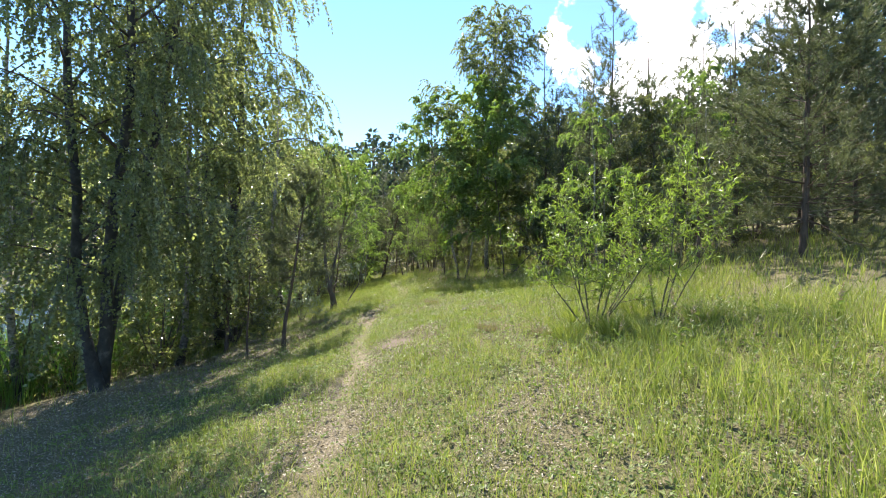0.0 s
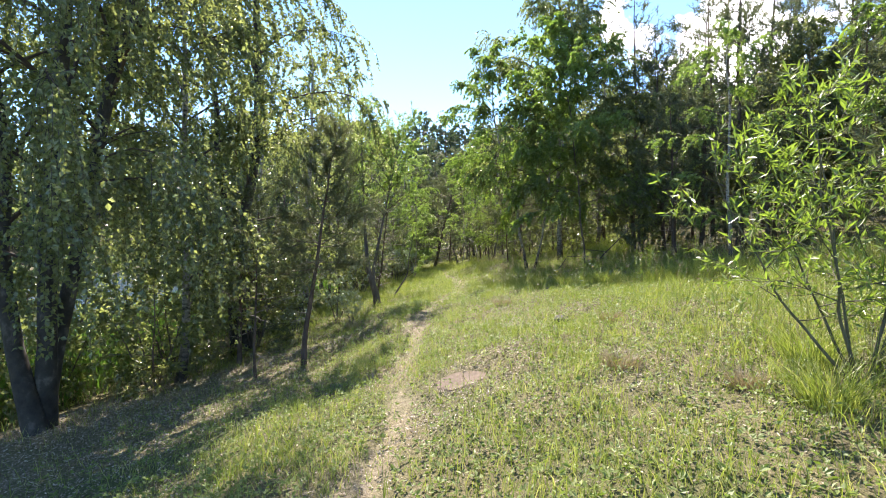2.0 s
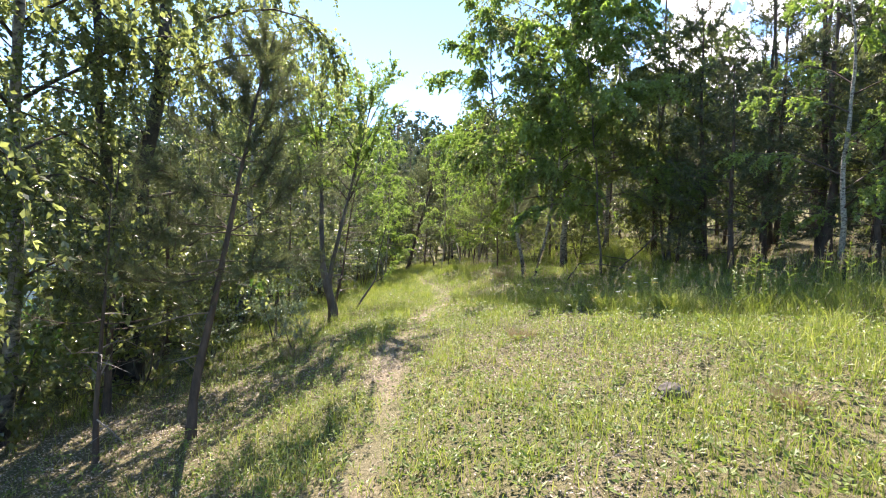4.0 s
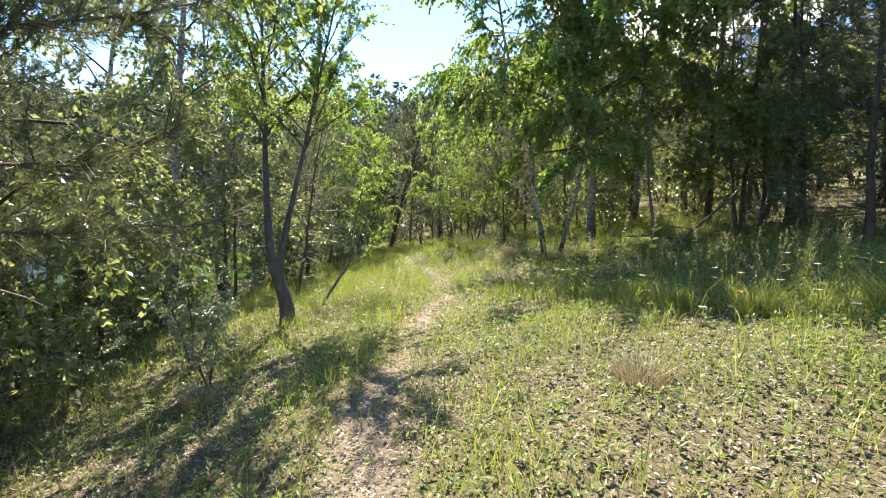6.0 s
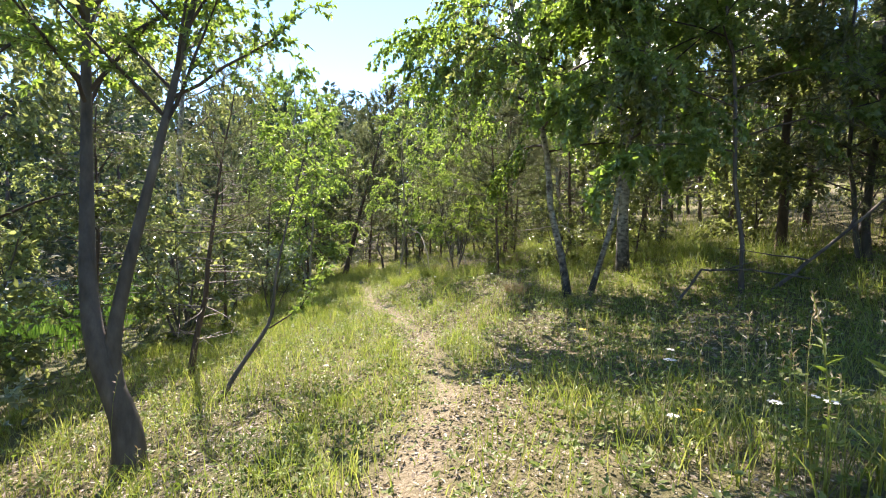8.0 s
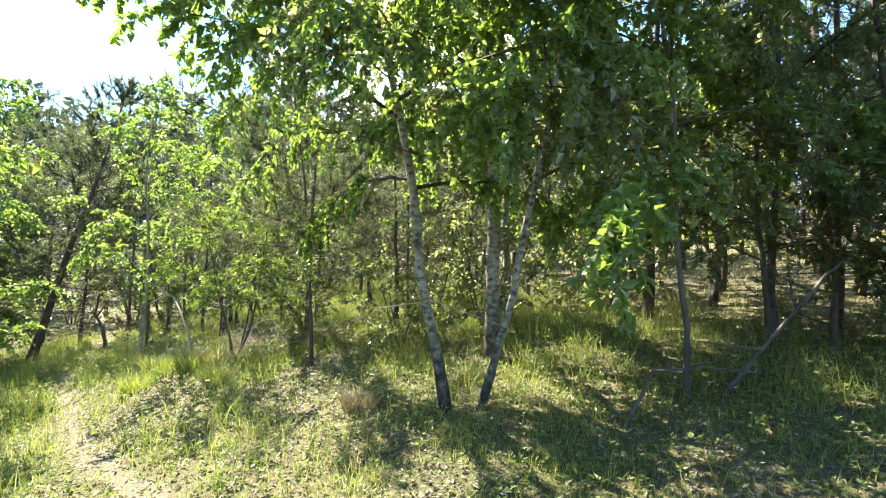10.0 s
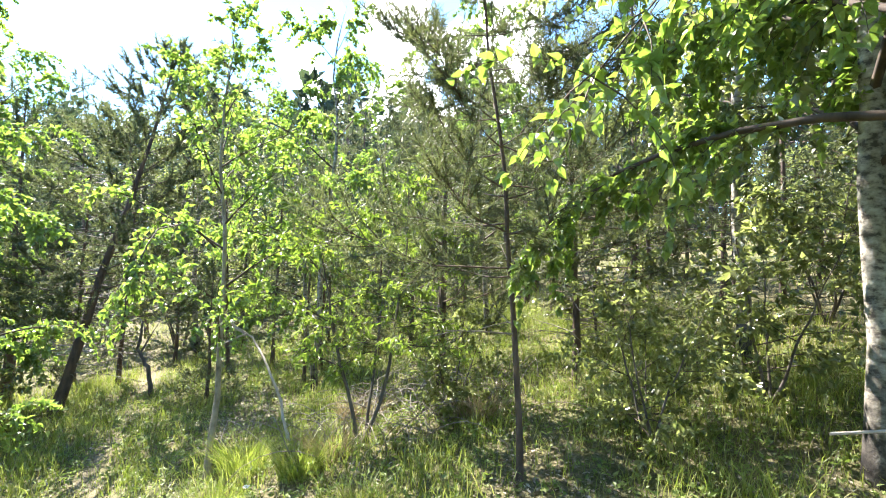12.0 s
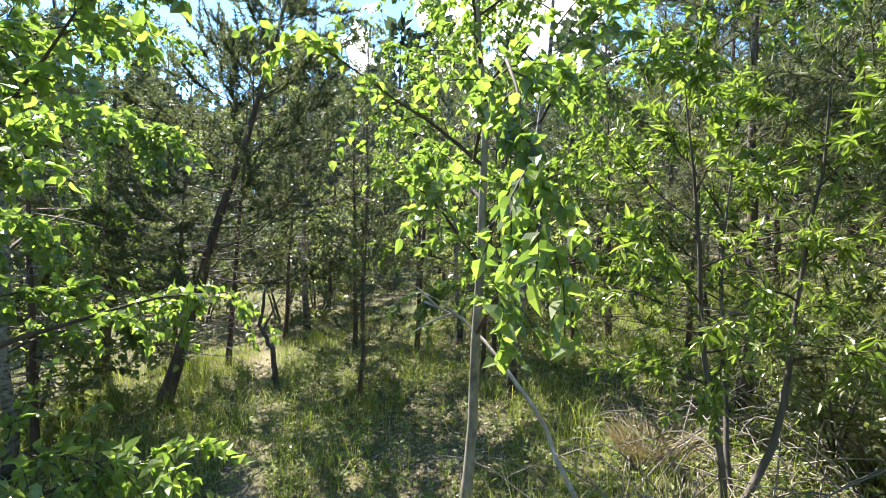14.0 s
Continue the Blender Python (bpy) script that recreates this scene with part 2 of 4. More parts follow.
# ---- mesh tools ----
class Build:
    """Gathers faces with their material slots and makes one mesh of them."""

    def __init__(self):
        self.v, self.f, self.n = [], [], 0

    def add(self, verts, faces, slot=0, smooth=True):
        verts, faces = np.asarray(verts, float).reshape(-1, 3), np.asarray(faces, int)
        self.v.append(verts)
        self.f.append((faces + self.n, slot, smooth))
        self.n += len(verts)

    def mesh(self, name, *mats):
        me = bpy.data.meshes.new(name)
        v = np.concatenate(self.v)
        me.vertices.add(len(v))
        me.vertices.foreach_set("co", v.ravel().astype(np.float32))
        loops = np.concatenate([f.ravel() for f, _, _ in self.f])
        sizes = np.concatenate([np.full(len(f), f.shape[1]) for f, _, _ in self.f])
        slots = np.concatenate([np.full(len(f), s) for f, s, _ in self.f])
        smooth = np.concatenate([np.full(len(f), q) for f, _, q in self.f])
        me.loops.add(len(loops))
        me.loops.foreach_set("vertex_index", loops.astype(np.int32))
        me.polygons.add(len(sizes))
        me.polygons.foreach_set("loop_start", (np.cumsum(sizes) - sizes).astype(np.int32))
        me.polygons.foreach_set("material_index", slots.astype(np.int32))
        me.polygons.foreach_set("use_smooth", smooth.astype(bool))
        for m in mats:
            me.materials.append(m)
        me.update(calc_edges=True)
        return me


def part(name, me, parent, label=""):
    ob = new(name, me)
    ob.parent = parent
    return tagged(ob, label)


def unit(a):
    return a / np.maximum(np.linalg.norm(a, axis=-1, keepdims=True), 1e-9)


def tube(build, pts, radii, sides=6, slot=0):
    """A tapered tube along a line, closed at its far end."""
    pts, radii = np.asarray(pts, float), np.asarray(radii, float)
    k = len(pts)
    tan = unit(np.gradient(pts, axis=0))
    ref = np.where(np.abs(tan[:, 2:3]) > 0.9, np.array([[1.0, 0, 0]]), np.array([[0, 0, 1.0]]))
    a = unit(np.cross(tan, ref))
    for i in range(1, k):
        if np.dot(a[i], a[i - 1]) < 0:
            a[i] = -a[i]
    b = np.cross(tan, a)
    ang = np.arange(sides) * 2 * np.pi / sides
    ring = pts[:, None] + radii[:, None, None] * (np.cos(ang)[None, :, None] * a[:, None] + np.sin(ang)[None, :, None] * b[:, None])
    i, j = np.meshgrid(np.arange(k - 1), np.arange(sides), indexing="ij")
    q = np.stack([i * sides + j, i * sides + (j + 1) % sides, (i + 1) * sides + (j + 1) % sides, (i + 1) * sides + j], -1).reshape(-1, 4)
    build.add(ring.reshape(-1, 3), q, slot)
    tip = np.stack([(k - 1) * sides + np.arange(1, sides - 1), (k - 1) * sides + np.arange(2, sides), np.full(sides - 2, (k - 1) * sides)], -1)
    build.f.append((tip + build.n - k * sides, slot, True))


def leaves(build, at, way, length, width, rng, slot=0, fine=False, flat=0.5):
    """Leaves from their stalks' ends along way: folded diamonds, or six-sided blades where they are seen from near."""
    n = len(at)
    way = unit(way)
    up = unit(rng.normal(size=(n, 3)) + np.array([0, 0, flat * 3]))
    side = unit(np.cross(way, up))
    nor = np.cross(side, way)
    L, W = np.broadcast_to(length, n)[:, None], np.broadcast_to(width, n)[:, None]
    fold = 0.18 * W
    if fine:
        v = np.stack([at, at + way * L * 0.2 + side * W * 0.42 + nor * fold, at + way * L * 0.5 + side * W * 0.38 + nor * fold, at + way * L - nor * fold,
                      at + way * L * 0.5 - side * W * 0.38 + nor * fold, at + way * L * 0.2 - side * W * 0.42 + nor * fold, at + way * L * 0.42], 1)
        f = np.array([(0, 1, 6), (1, 2, 6), (2, 3, 6), (3, 4, 6), (4, 5, 6), (5, 0, 6)])
    else:
        v = np.stack([at, at + way * L * 0.42 + side * W * 0.5 + nor * fold, at + way * L, at + way * L * 0.42 - side * W * 0.5 + nor * fold], 1)
        f = np.array([(0, 1, 2), (0, 2, 3)])
    k = v.shape[1]
    build.add(v.reshape(-1, 3), (np.arange(n)[:, None, None] * k + f[None]).reshape(-1, 3), slot, False)


def blades(build, at, height, width, lean, rng, slot=0, turn=None):
    """Grass blades: a lower strip and a bent tip."""
    n = len(at)
    a = rng.uniform(0, 2 * np.pi, n)
    side = np.stack([np.cos(a), np.sin(a), np.zeros(n)], 1)
    b = rng.uniform(0, 2 * np.pi, n) if turn is None else turn
    bend = np.stack([np.cos(b), np.sin(b), np.zeros(n)], 1) * (lean * height)[:, None]
    up = np.array([[0, 0, 1.0]]) * height[:, None]
    w = side * width[:, None] * 0.5
    mid = at + up * 0.55 + bend * 0.35
    v = np.stack([at - w, at + w, mid + w * 0.8, mid - w * 0.8, at + up * 0.95 + bend], 1)
    f = np.array([(0, 1, 2), (0, 2, 3), (3, 2, 4)])
    build.add(v.reshape(-1, 3), (np.arange(n)[:, None, None] * 5 + f[None]).reshape(-1, 3), slot, False)


# ---- the lie of the land ----
def smooth(a, b, x):
    t = np.clip((np.asarray(x, float) - a) / (b - a), 0, 1)
    return t * t * (3 - 2 * t)


BUMPS = ((0.4, 8.5, 0.13, 1.8), (0.6, 16.0, -0.16, 1.6), (-7.0, 11.2, -0.25, 2.2), (-6.0, 7.4, 0.15, 1.6), (-3.2, 8.9, -0.14, 1.3), (-0.6, 21.2, 0.12, 1.4), (-1.2, 12.8, 0.12, 1.3))
LAKE = -1.95


def height(x, y):
    x, y = np.asarray(x, float), np.asarray(y, float)
    xc = np.clip(x, -8.0, 26.0)
    z = 0.066 + 0.183 * xc + 0.009 * np.clip(y, -10, 40) - 0.02 * np.clip(xc - 10, 0, 20)
    for bx, by, h, s in BUMPS:
        z = z + h * np.exp(-((x - bx) ** 2 + (y - by) ** 2) / (2 * s * s))
    shore = -11.5 + 0.8 * np.sin(y * 0.35)
    basin = smooth(3, -5, x - shore) * smooth(46, 34, y) * smooth(-66, -58, x)
    z = z * (1 - basin) - 3.0 * basin
    z = z + 9.0 * smooth(45, 115, y) + 4.0 * smooth(-62, -90, x)
    near = np.exp(-((x / 14) ** 2 + ((y - 12) / 22) ** 2))
    return z + near * (0.02 * np.sin(2.3 * x + 1.1 * y) + 0.015 * np.sin(4.1 * y - 1.7 * x) + 0.012 * np.sin(7.3 * x + 2.0) * np.sin(6.1 * y))


TRAIL_Y = (-12, -2, 2, 5.3, 7.5, 11.6, 13.6, 15.5, 17.4, 19.2, 21.0, 23.5, 26.5, 32, 60)
TRAIL_X = (0.6, -0.1, -0.75, -1.1, -1.35, -1.9, -1.75, -1.5, -1.6, -2.15, -2.6, -2.9, -2.6, -3.0, -5)


def trail(x, y):
    """How worn the ground is: 1 on the line that feet have made, 0 off it."""
    d = np.abs(x - np.interp(y, TRAIL_Y, TRAIL_X) - 0.06 * np.sin(y * 2.1))
    spot = np.exp(-(((x + 0.72) / 0.28) ** 2 + ((y - 7.45) / 0.2) ** 2))
    return np.clip(np.exp(-(d / 0.19) ** 2) * (0.5 + 0.35 * smooth(3.0, 6.5, y)) * (0.8 + 0.2 * np.sin(2.7 * y + 1.3) * np.sin(1.1 * y)) + 0.2 * spot, 0, 1)


def bare(x, y):
    """Patches of dry leaves between the grass."""
    n = np.sin(1.9 * x + 0.7 * y + 0.6) * np.sin(1.3 * y - 0.9 * x + 1.0) + 0.5 * np.sin(3.7 * x - 2.1 * y)
    return smooth(-0.15, 0.75, n) * smooth(3.2, 0.5, np.abs(x + 0.6)) + 0.7 * np.exp(-(((x + 0.5) / 0.9) ** 2 + ((y - 11.4) / 1.1) ** 2)) + 0.8 * np.exp(-(((x + 0.4) / 0.9) ** 2 + ((y - 18.6) / 0.9) ** 2)) + 0.75 * smooth(-5.4, -4.6, x) * smooth(-2.3, -2.9, x) * smooth(9.8, 11.0, y) * smooth(17.6, 16.4, y) + 0.85 * smooth(-3.0, -3.8, x) * smooth(-8.0, -7.0, x) * smooth(3.0, 4.5, y) * smooth(11.5, 10.5, y)


EDGE_X = (-1.2, -0.8, -0.1, 0.3, 0.8, 1.3, 1.7, 2.6, 4.2)
EDGE_Y = (14.4, 14.1, 13.3, 12.7, 12.4, 12.0, 11.4, 10.9, 10.4)


def shade_edge(x):
    """The y at which the meadow meets the shade of the wood, with a fringe of tall weeds."""
    return np.interp(x, EDGE_X, EDGE_Y)


def open_earth(x, y):
    """True off the bare oval beside the path."""
    return ((x + 0.73) / 0.25) ** 2 + ((y - 7.34) / 0.19) ** 2 > 1


def grid_axis(lo, hi, step, far, grow_by=1.25):
    core = list(np.arange(lo, hi + 1e-6, step))
    s, a, b = step, [], []
    while True:
        s *= grow_by
        a.append((a[-1] if a else core[0]) - s)
        b.append((b[-1] if b else core[-1]) + s)
        if b[-1] > far:
            break
    return np.array(a[::-1] + core + b)


def make_ground():
    gx, gy = grid_axis(-9, 8, 0.16, 1500), grid_axis(-2, 28, 0.16, 1500)
    x, y = np.meshgrid(gx, gy)
    z = height(x, y) - 0.03 * trail(x, y)
    b = Build()
    i, j = np.meshgrid(np.arange(len(gy) - 1), np.arange(len(gx) - 1), indexing="ij")
    w = len(gx)
    b.add(np.stack([x, y, z], -1), np.stack([i * w + j, i * w + j + 1, (i + 1) * w + j + 1, (i + 1) * w + j], -1).reshape(-1, 4))
    me = b.mesh("ground", ground_material())
    worn = me.attributes.new("worn", "FLOAT", "POINT")
    worn.data.foreach_set("value", (np.clip(trail(x, y) + 0.25 * bare(x, y), 0, 1)).ravel().astype(np.float32))
    tagged(new("ground", me), "grassy forest clearing sloping to a lake, with a worn footpath", "ground", kind="structure")
    bm = bmesh.new()
    bmesh.ops.create_grid(bm, x_segments=30, y_segments=40, size=1)
    bmesh.ops.scale(bm, vec=(30, 60, 1), verts=bm.verts)
    bmesh.ops.translate(bm, vec=(-36, 2, LAKE), verts=bm.verts)
    me = bpy.data.meshes.new("water")
    bm.to_mesh(me)
    bm.free()
    me.materials.append(water_material())
    tagged(new("water", me), "rippled grey-blue lake water below the bank", "lake", kind="structure")


make_ground()


# ---- trees ----
def stem_line(base, top, bow, rng, n=12, wobble=0.02):
    """A trunk's line from base to top, bowed sideways by the vector bow."""
    base, top = np.asarray(base, float), np.asarray(top, float)
    t = np.linspace(0, 1, n)[:, None]
    walk_off = np.cumsum(rng.normal(size=(n, 3)) * [1, 1, 0.2], 0)
    walk_off -= walk_off[0] + (walk_off[-1] - walk_off[0]) * t
    return base + (top - base) * t + np.asarray(bow, float) * np.sin(np.pi * t) + walk_off * wobble * np.linalg.norm(top - base) / 3


def limb_line(start, way, length, droop, rng, n=7):
    pts, d = [np.asarray(start, float)], unit(np.asarray(way, float))
    for i in range(n - 1):
        d = unit(d + np.array([0, 0, -droop]) * (i + 1) / n + rng.normal(size=3) * 0.07)
        pts.append(pts[-1] + d * length / (n - 1))
    return np.array(pts)


def along(line, u):
    k = np.clip(np.asarray(u) * (len(line) - 1), 0, len(line) - 1.001)
    i = k.astype(int)
    f = (k - i)[..., None]
    return line[i] * (1 - f) + line[i + 1] * f


def twig_bundle(build, line, count, length, hang, spread, rng, first=0.2, radius=0.0035, slot=0, drawn=True):
    """Twigs along a limb; gives their points (count, 5, 3)."""
    us = rng.uniform(first, 1.0, count)
    us[:max(1, count // 8)] = 1.0
    s = along(line, us)
    d = unit(along(np.gradient(line, axis=0), us))
    d = unit(d + rng.normal(size=(count, 3)) * spread)
    ln = length * rng.uniform(0.5, 1.15, count)[:, None]
    pts = [s]
    for i in range(4):
        d = unit(d + np.array([[0, 0, -hang]]) * (0.5 + 0.4 * i) + rng.normal(size=(count, 3)) * 0.1)
        pts.append(pts[-1] + d * ln / 4)
    p = np.stack(pts, 1)
    if not drawn:
        return p
    off = unit(rng.normal(size=(count, 1, 3)))
    off2 = unit(np.cross(off, d[:, None]))
    r = radius * np.array([1, 0.8, 0.6, 0.45, 0.25])[None, :, None]
    ring = np.stack([p + off * r, p - off * r * 0.5 + off2 * r * 0.87, p - off * r * 0.5 - off2 * r * 0.87], 2)
    i, j = np.meshgrid(np.arange(4), np.arange(3), indexing="ij")
    q = np.stack([i * 3 + j, i * 3 + (j + 1) % 3, (i + 1) * 3 + (j + 1) % 3, (i + 1) * 3 + j], -1).reshape(-1, 4)
    build.add(ring.reshape(-1, 3), (np.arange(count)[:, None, None] * 15 + q[None]).reshape(-1, 4), slot)
    return p


def on_twigs(p, per, rng, first=0.1):
    """Points and directions along twigs, per a twig."""
    n = len(p)
    u = rng.uniform(first, 1, (n, per)) * 3.999
    i = u.astype(int)
    f = (u - i)[..., None]
    r = np.arange(n)[:, None]
    at = p[r, i] * (1 - f) + p[r, i + 1] * f
    return at.reshape(-1, 3), unit(p[r, i + 1] - p[r, i]).reshape(-1, 3)


def leafy_tree(name, label, category, seed, stems, limbs=14, first=0.25, reach=0.3, rise=(25, 60), droop=0.25, twigs=14, twig=0.7, hang=0.5,
               per=30, leaf=0.045, wide=0.75, bark_mat=None, leaf_mat=None, limb_parts=True, fine=False, extra=(), group="", spread=0.5, shape=1.0, twig_mat=None):
    """stems: (top offset, radius, bow) each; extra limbs: point lists in the tree's own metres."""
    rng = np.random.default_rng(seed)
    root = tagged(new(name), label, category, group)
    crown = Build()
    for top, radius, bow in stems:
        off = rng.normal(size=3) * [radius, radius, 0] * (len(stems) > 1)
        if isinstance(bow, list):
            line = along(np.array([(0, 0, -0.12)] + bow + [top], float), np.linspace(0, 1, 24))
            for _ in range(3):
                line[1:-1] = (line[:-2] + line[1:-1] * 2 + line[2:]) / 4
        else:
            line = stem_line(off + [0, 0, -0.12], np.asarray(top, float), bow, rng)
        tall = np.linalg.norm(np.asarray(top))
        t = np.linspace(0, 1, len(line))
        rad = radius * ((1 - t) ** 0.8 * 0.93 + 0.05) + radius * 0.35 * np.exp(-t * tall / 0.18)
        tb = Build()
        fine_t = np.linspace(0, 1, 22)
        tube(tb, along(line, fine_t), np.interp(fine_t, t, rad), 10)
        az = rng.uniform(0, 6.28)
        for i in range(limbs):
            u = first + (0.97 - first) * (i + rng.uniform(0, 0.8)) / limbs
            az += 2.4 + rng.normal() * 0.4
            el = radians(rise[0] + (rise[1] - rise[0]) * u + rng.normal() * 8)
            prof = (np.sin(np.pi * min(1, (u - first) / (1 - first) * 0.72 + 0.28)) ** shape) * 0.9 + 0.12
            ln = reach * tall * prof * rng.uniform(0.75, 1.15)
            ll = limb_line(along(line, u), (math.cos(az) * math.cos(el), math.sin(az) * math.cos(el), math.sin(el)), ln, droop, rng)
            r0 = min(np.interp(u, t, rad) * 0.6, 0.006 + ln * 0.009)
            lb = Build() if limb_parts else crown
            tube(lb, ll, r0 * np.linspace(1, 0.2, len(ll)), 5 if limb_parts else 3)
            if limb_parts:
                part("limb", lb.mesh("limb", twig_mat or TWIG_BARK), root)
            k = max(3, int(twigs * (0.4 + 0.6 * prof)))
            p = twig_bundle(crown, ll, k, twig * (0.45 + 0.55 * prof), hang, spread, rng, drawn=limb_parts)
            at, d = on_twigs(p, per, rng)
            leaves(crown, at, d * 0.5 + rng.normal(size=at.shape) * 0.6 + [0, 0, -0.25 * (hang > 0)], leaf * rng.uniform(0.7, 1.25, len(at)), leaf * wide * rng.uniform(0.8, 1.1, len(at)), rng, 1, fine)
        part("trunk", tb.mesh("trunk", bark_mat, twig_mat or TWIG_BARK), root)
    for pts in extra:
        ll = along(np.asarray(pts, float), np.linspace(0, 1, 9))
        lb = Build()
        tube(lb, ll, np.linspace(0.009, 0.002, 9), 5)
        part("limb", lb.mesh("limb", TWIG_BARK), root)
        p = twig_bundle(crown, ll, 26, twig * 0.75, hang * 0.6, 0.8, rng, 0.35)
        at, d = on_twigs(p, 20, rng)
        leaves(crown, at, d * 0.5 + rng.normal(size=at.shape) * 0.6 + [0, 0, -0.3], leaf * rng.uniform(0.6, 1.0, len(at)), leaf * wide * rng.uniform(0.6, 0.9, len(at)), rng, 1, True)
    part("crown", crown.mesh("crown", twig_mat or TWIG_BARK, leaf_mat), root)
    return root


def needles(build, tips, way, length, per, needle, width, rng, slot=1):
    """Shoots set round with needles like a bottle brush."""
    n = len(tips)
    u = rng.uniform(0, 1, (n, per))
    at = (tips[:, None] - way[:, None] * (length * (1 - u))[..., None]).reshape(-1, 3)
    d = unit((way[:, None] * 0.75 + unit(rng.normal(size=(n, per, 3))) * 0.85).reshape(-1, 3))
    side = unit(np.cross(d, rng.normal(size=d.shape))) * width * 0.5
    tip = at + d * needle * rng.uniform(0.7, 1.15, len(at))[:, None]
    v = np.stack([at - side, at + side, tip], 1)
    build.add(v.reshape(-1, 3), np.arange(len(at) * 3).reshape(-1, 3), slot, False)


def pine_tree(name, label, seed, top, radius, first=0.35, reach=0.3, whorl=0.42, arms=4, twigs=7, per=26, needle=0.065, width=0.004, rise=(0, 35), curl=0.12,
              dead=6, limb_parts=False, group="", bow=(0, 0, 0), shoot=0.16):
    """Whorls of limbs that turn up at their ends; below them short dead snags."""
    rng = np.random.default_rng(seed)
    root = tagged(new(name), label, "pine tree", group)
    line = stem_line((0, 0, -0.12), top, bow, rng, wobble=0.012)
    tall = np.linalg.norm(np.asarray(top, float))
    t = np.linspace(0, 1, len(line))
    rad = radius * ((1 - t) * 0.92 + 0.08) + radius * 0.3 * np.exp(-t * tall / 0.2)
    tb, crown = Build(), Build()
    ft = np.linspace(0, 1, 20)
    tube(tb, along(line, ft), np.interp(ft, t, rad), 9)
    for i in range(dead):
        u, az = rng.uniform(0.12, first + 0.1), rng.uniform(0, 6.28)
        ll = limb_line(along(line, u), (math.cos(az), math.sin(az), rng.uniform(-0.2, 0.3)), rng.uniform(0.3, 0.9) * reach * tall * 0.8, 0.08, rng, 5)
        tube(tb, ll, np.linspace(0.009, 0.002, 5), 3, 1)
        for j in range(2):
            s = along(ll, rng.uniform(0.3, 0.9))
            tube(tb, limb_line(s, rng.normal(size=3) + (ll[-1] - ll[0]) / 0.4, rng.uniform(0.1, 0.3), 0.1, rng, 4), np.linspace(0.004, 0.0015, 4), 3, 1)
    count = max(3, int(tall * (1 - first) / whorl))
    tips, ways = [], []
    for w in range(count):
        u = first + (1 - first) * (w + 0.3) / count
        a0 = rng.uniform(0, 6.28)
        for a in range(arms):
            az = a0 + a * 2 * math.pi / arms + rng.normal() * 0.25
            el = radians(rise[0] + (rise[1] - rise[0]) * (u - first) / (1 - first) + rng.normal() * 7)
            ln = reach * tall * ((1 - u) / (1 - first)) ** 0.75 * rng.uniform(0.7, 1.15) + 0.12
            ll = limb_line(along(line, min(0.99, u + rng.normal() * 0.008)), (math.cos(az) * math.cos(el), math.sin(az) * math.cos(el), math.sin(el)), ln, -curl, rng)
            lb = Build() if limb_parts else crown
            tube(lb, ll, min(np.interp(u, t, rad) * 0.45, 0.003 + ln * 0.0045) * np.linspace(1, 0.25, len(ll)), 5 if limb_parts else 3)
            if limb_parts:
                part("limb", lb.mesh("limb", PINE_BARK), root)
            p = twig_bundle(crown, ll, max(3, int(twigs * ln / (reach * tall) + 2)), 0.12 + 0.3 * ln, -0.12, 0.5, rng, 0.3, 0.004, 0, limb_parts)
            tips += [p[:, 4], p[:, 3], p[:, 2]]
            ways += [unit(p[:, 4] - p[:, 3]), unit(p[:, 3] - p[:, 2]), unit(p[:, 2] - p[:, 1])]
    tips.append(along(line, np.array([0.97, 1.0])))
    ways.append(np.array([[0, 0, 1.0], [0, 0, 1.0]]))
    needles(crown, np.concatenate(tips), np.concatenate(ways), shoot, per, needle, width, rng)
    part("trunk", tb.mesh("trunk", PINE_BARK, DEAD_TWIG), root)
    part("crown", crown.mesh("crown", PINE_BARK, PINE_NEEDLE), root)
    return root


def stand(ob, x, y, turn=0.0, scale=1.0, sink=0.0):
    ob.location = (x, y, float(height(x, y)) - sink)
    ob.rotation_euler = (0, 0, radians(turn))
    ob.scale = (scale, scale, scale)
    return ob


def place(ob, x, y, turn, scale):
    c = copy_thing(ob, Matrix.Identity(4))
    return stand(c, x, y, turn, scale)


# birches by the lake
stand(leafy_tree("birch", "big weeping birch with three dark stems by the lake", "birch tree", 11,
                 [((1.5, -0.4, 11.8), 0.11, (-0.1, 0, 0)), ((-1.1, 0.5, 12.0), 0.10, (-0.25, 0.1, 0)), ((1.5, 0.9, 11.4), 0.10, (0.1, 0.2, 0))],
                 limbs=28, first=0.17, reach=0.19, rise=(32, 55), droop=0.32, twigs=36, twig=1.6, hang=0.85, per=52, leaf=0.058, bark_mat=BIRCH_DARK, leaf_mat=BIRCH_LEAF, shape=0.4), -5.9, 7.8)
stand(leafy_tree("birch", "weeping birch with hanging twigs behind the lakeside bank", "birch tree", 12,
                 [((0.5, 0.2, 11.5), 0.14, (0.1, 0, 0)), ((-0.6, -0.5, 9.5), 0.10, (0, 0.1, 0))],
                 limbs=22, first=0.12, reach=0.215, rise=(28, 60), droop=0.38, twigs=30, twig=1.5, hang=0.75, per=44, leaf=0.066, bark_mat=BIRCH_DARK, leaf_mat=BIRCH_LEAF, shape=0.5), -5.9, 12.4)
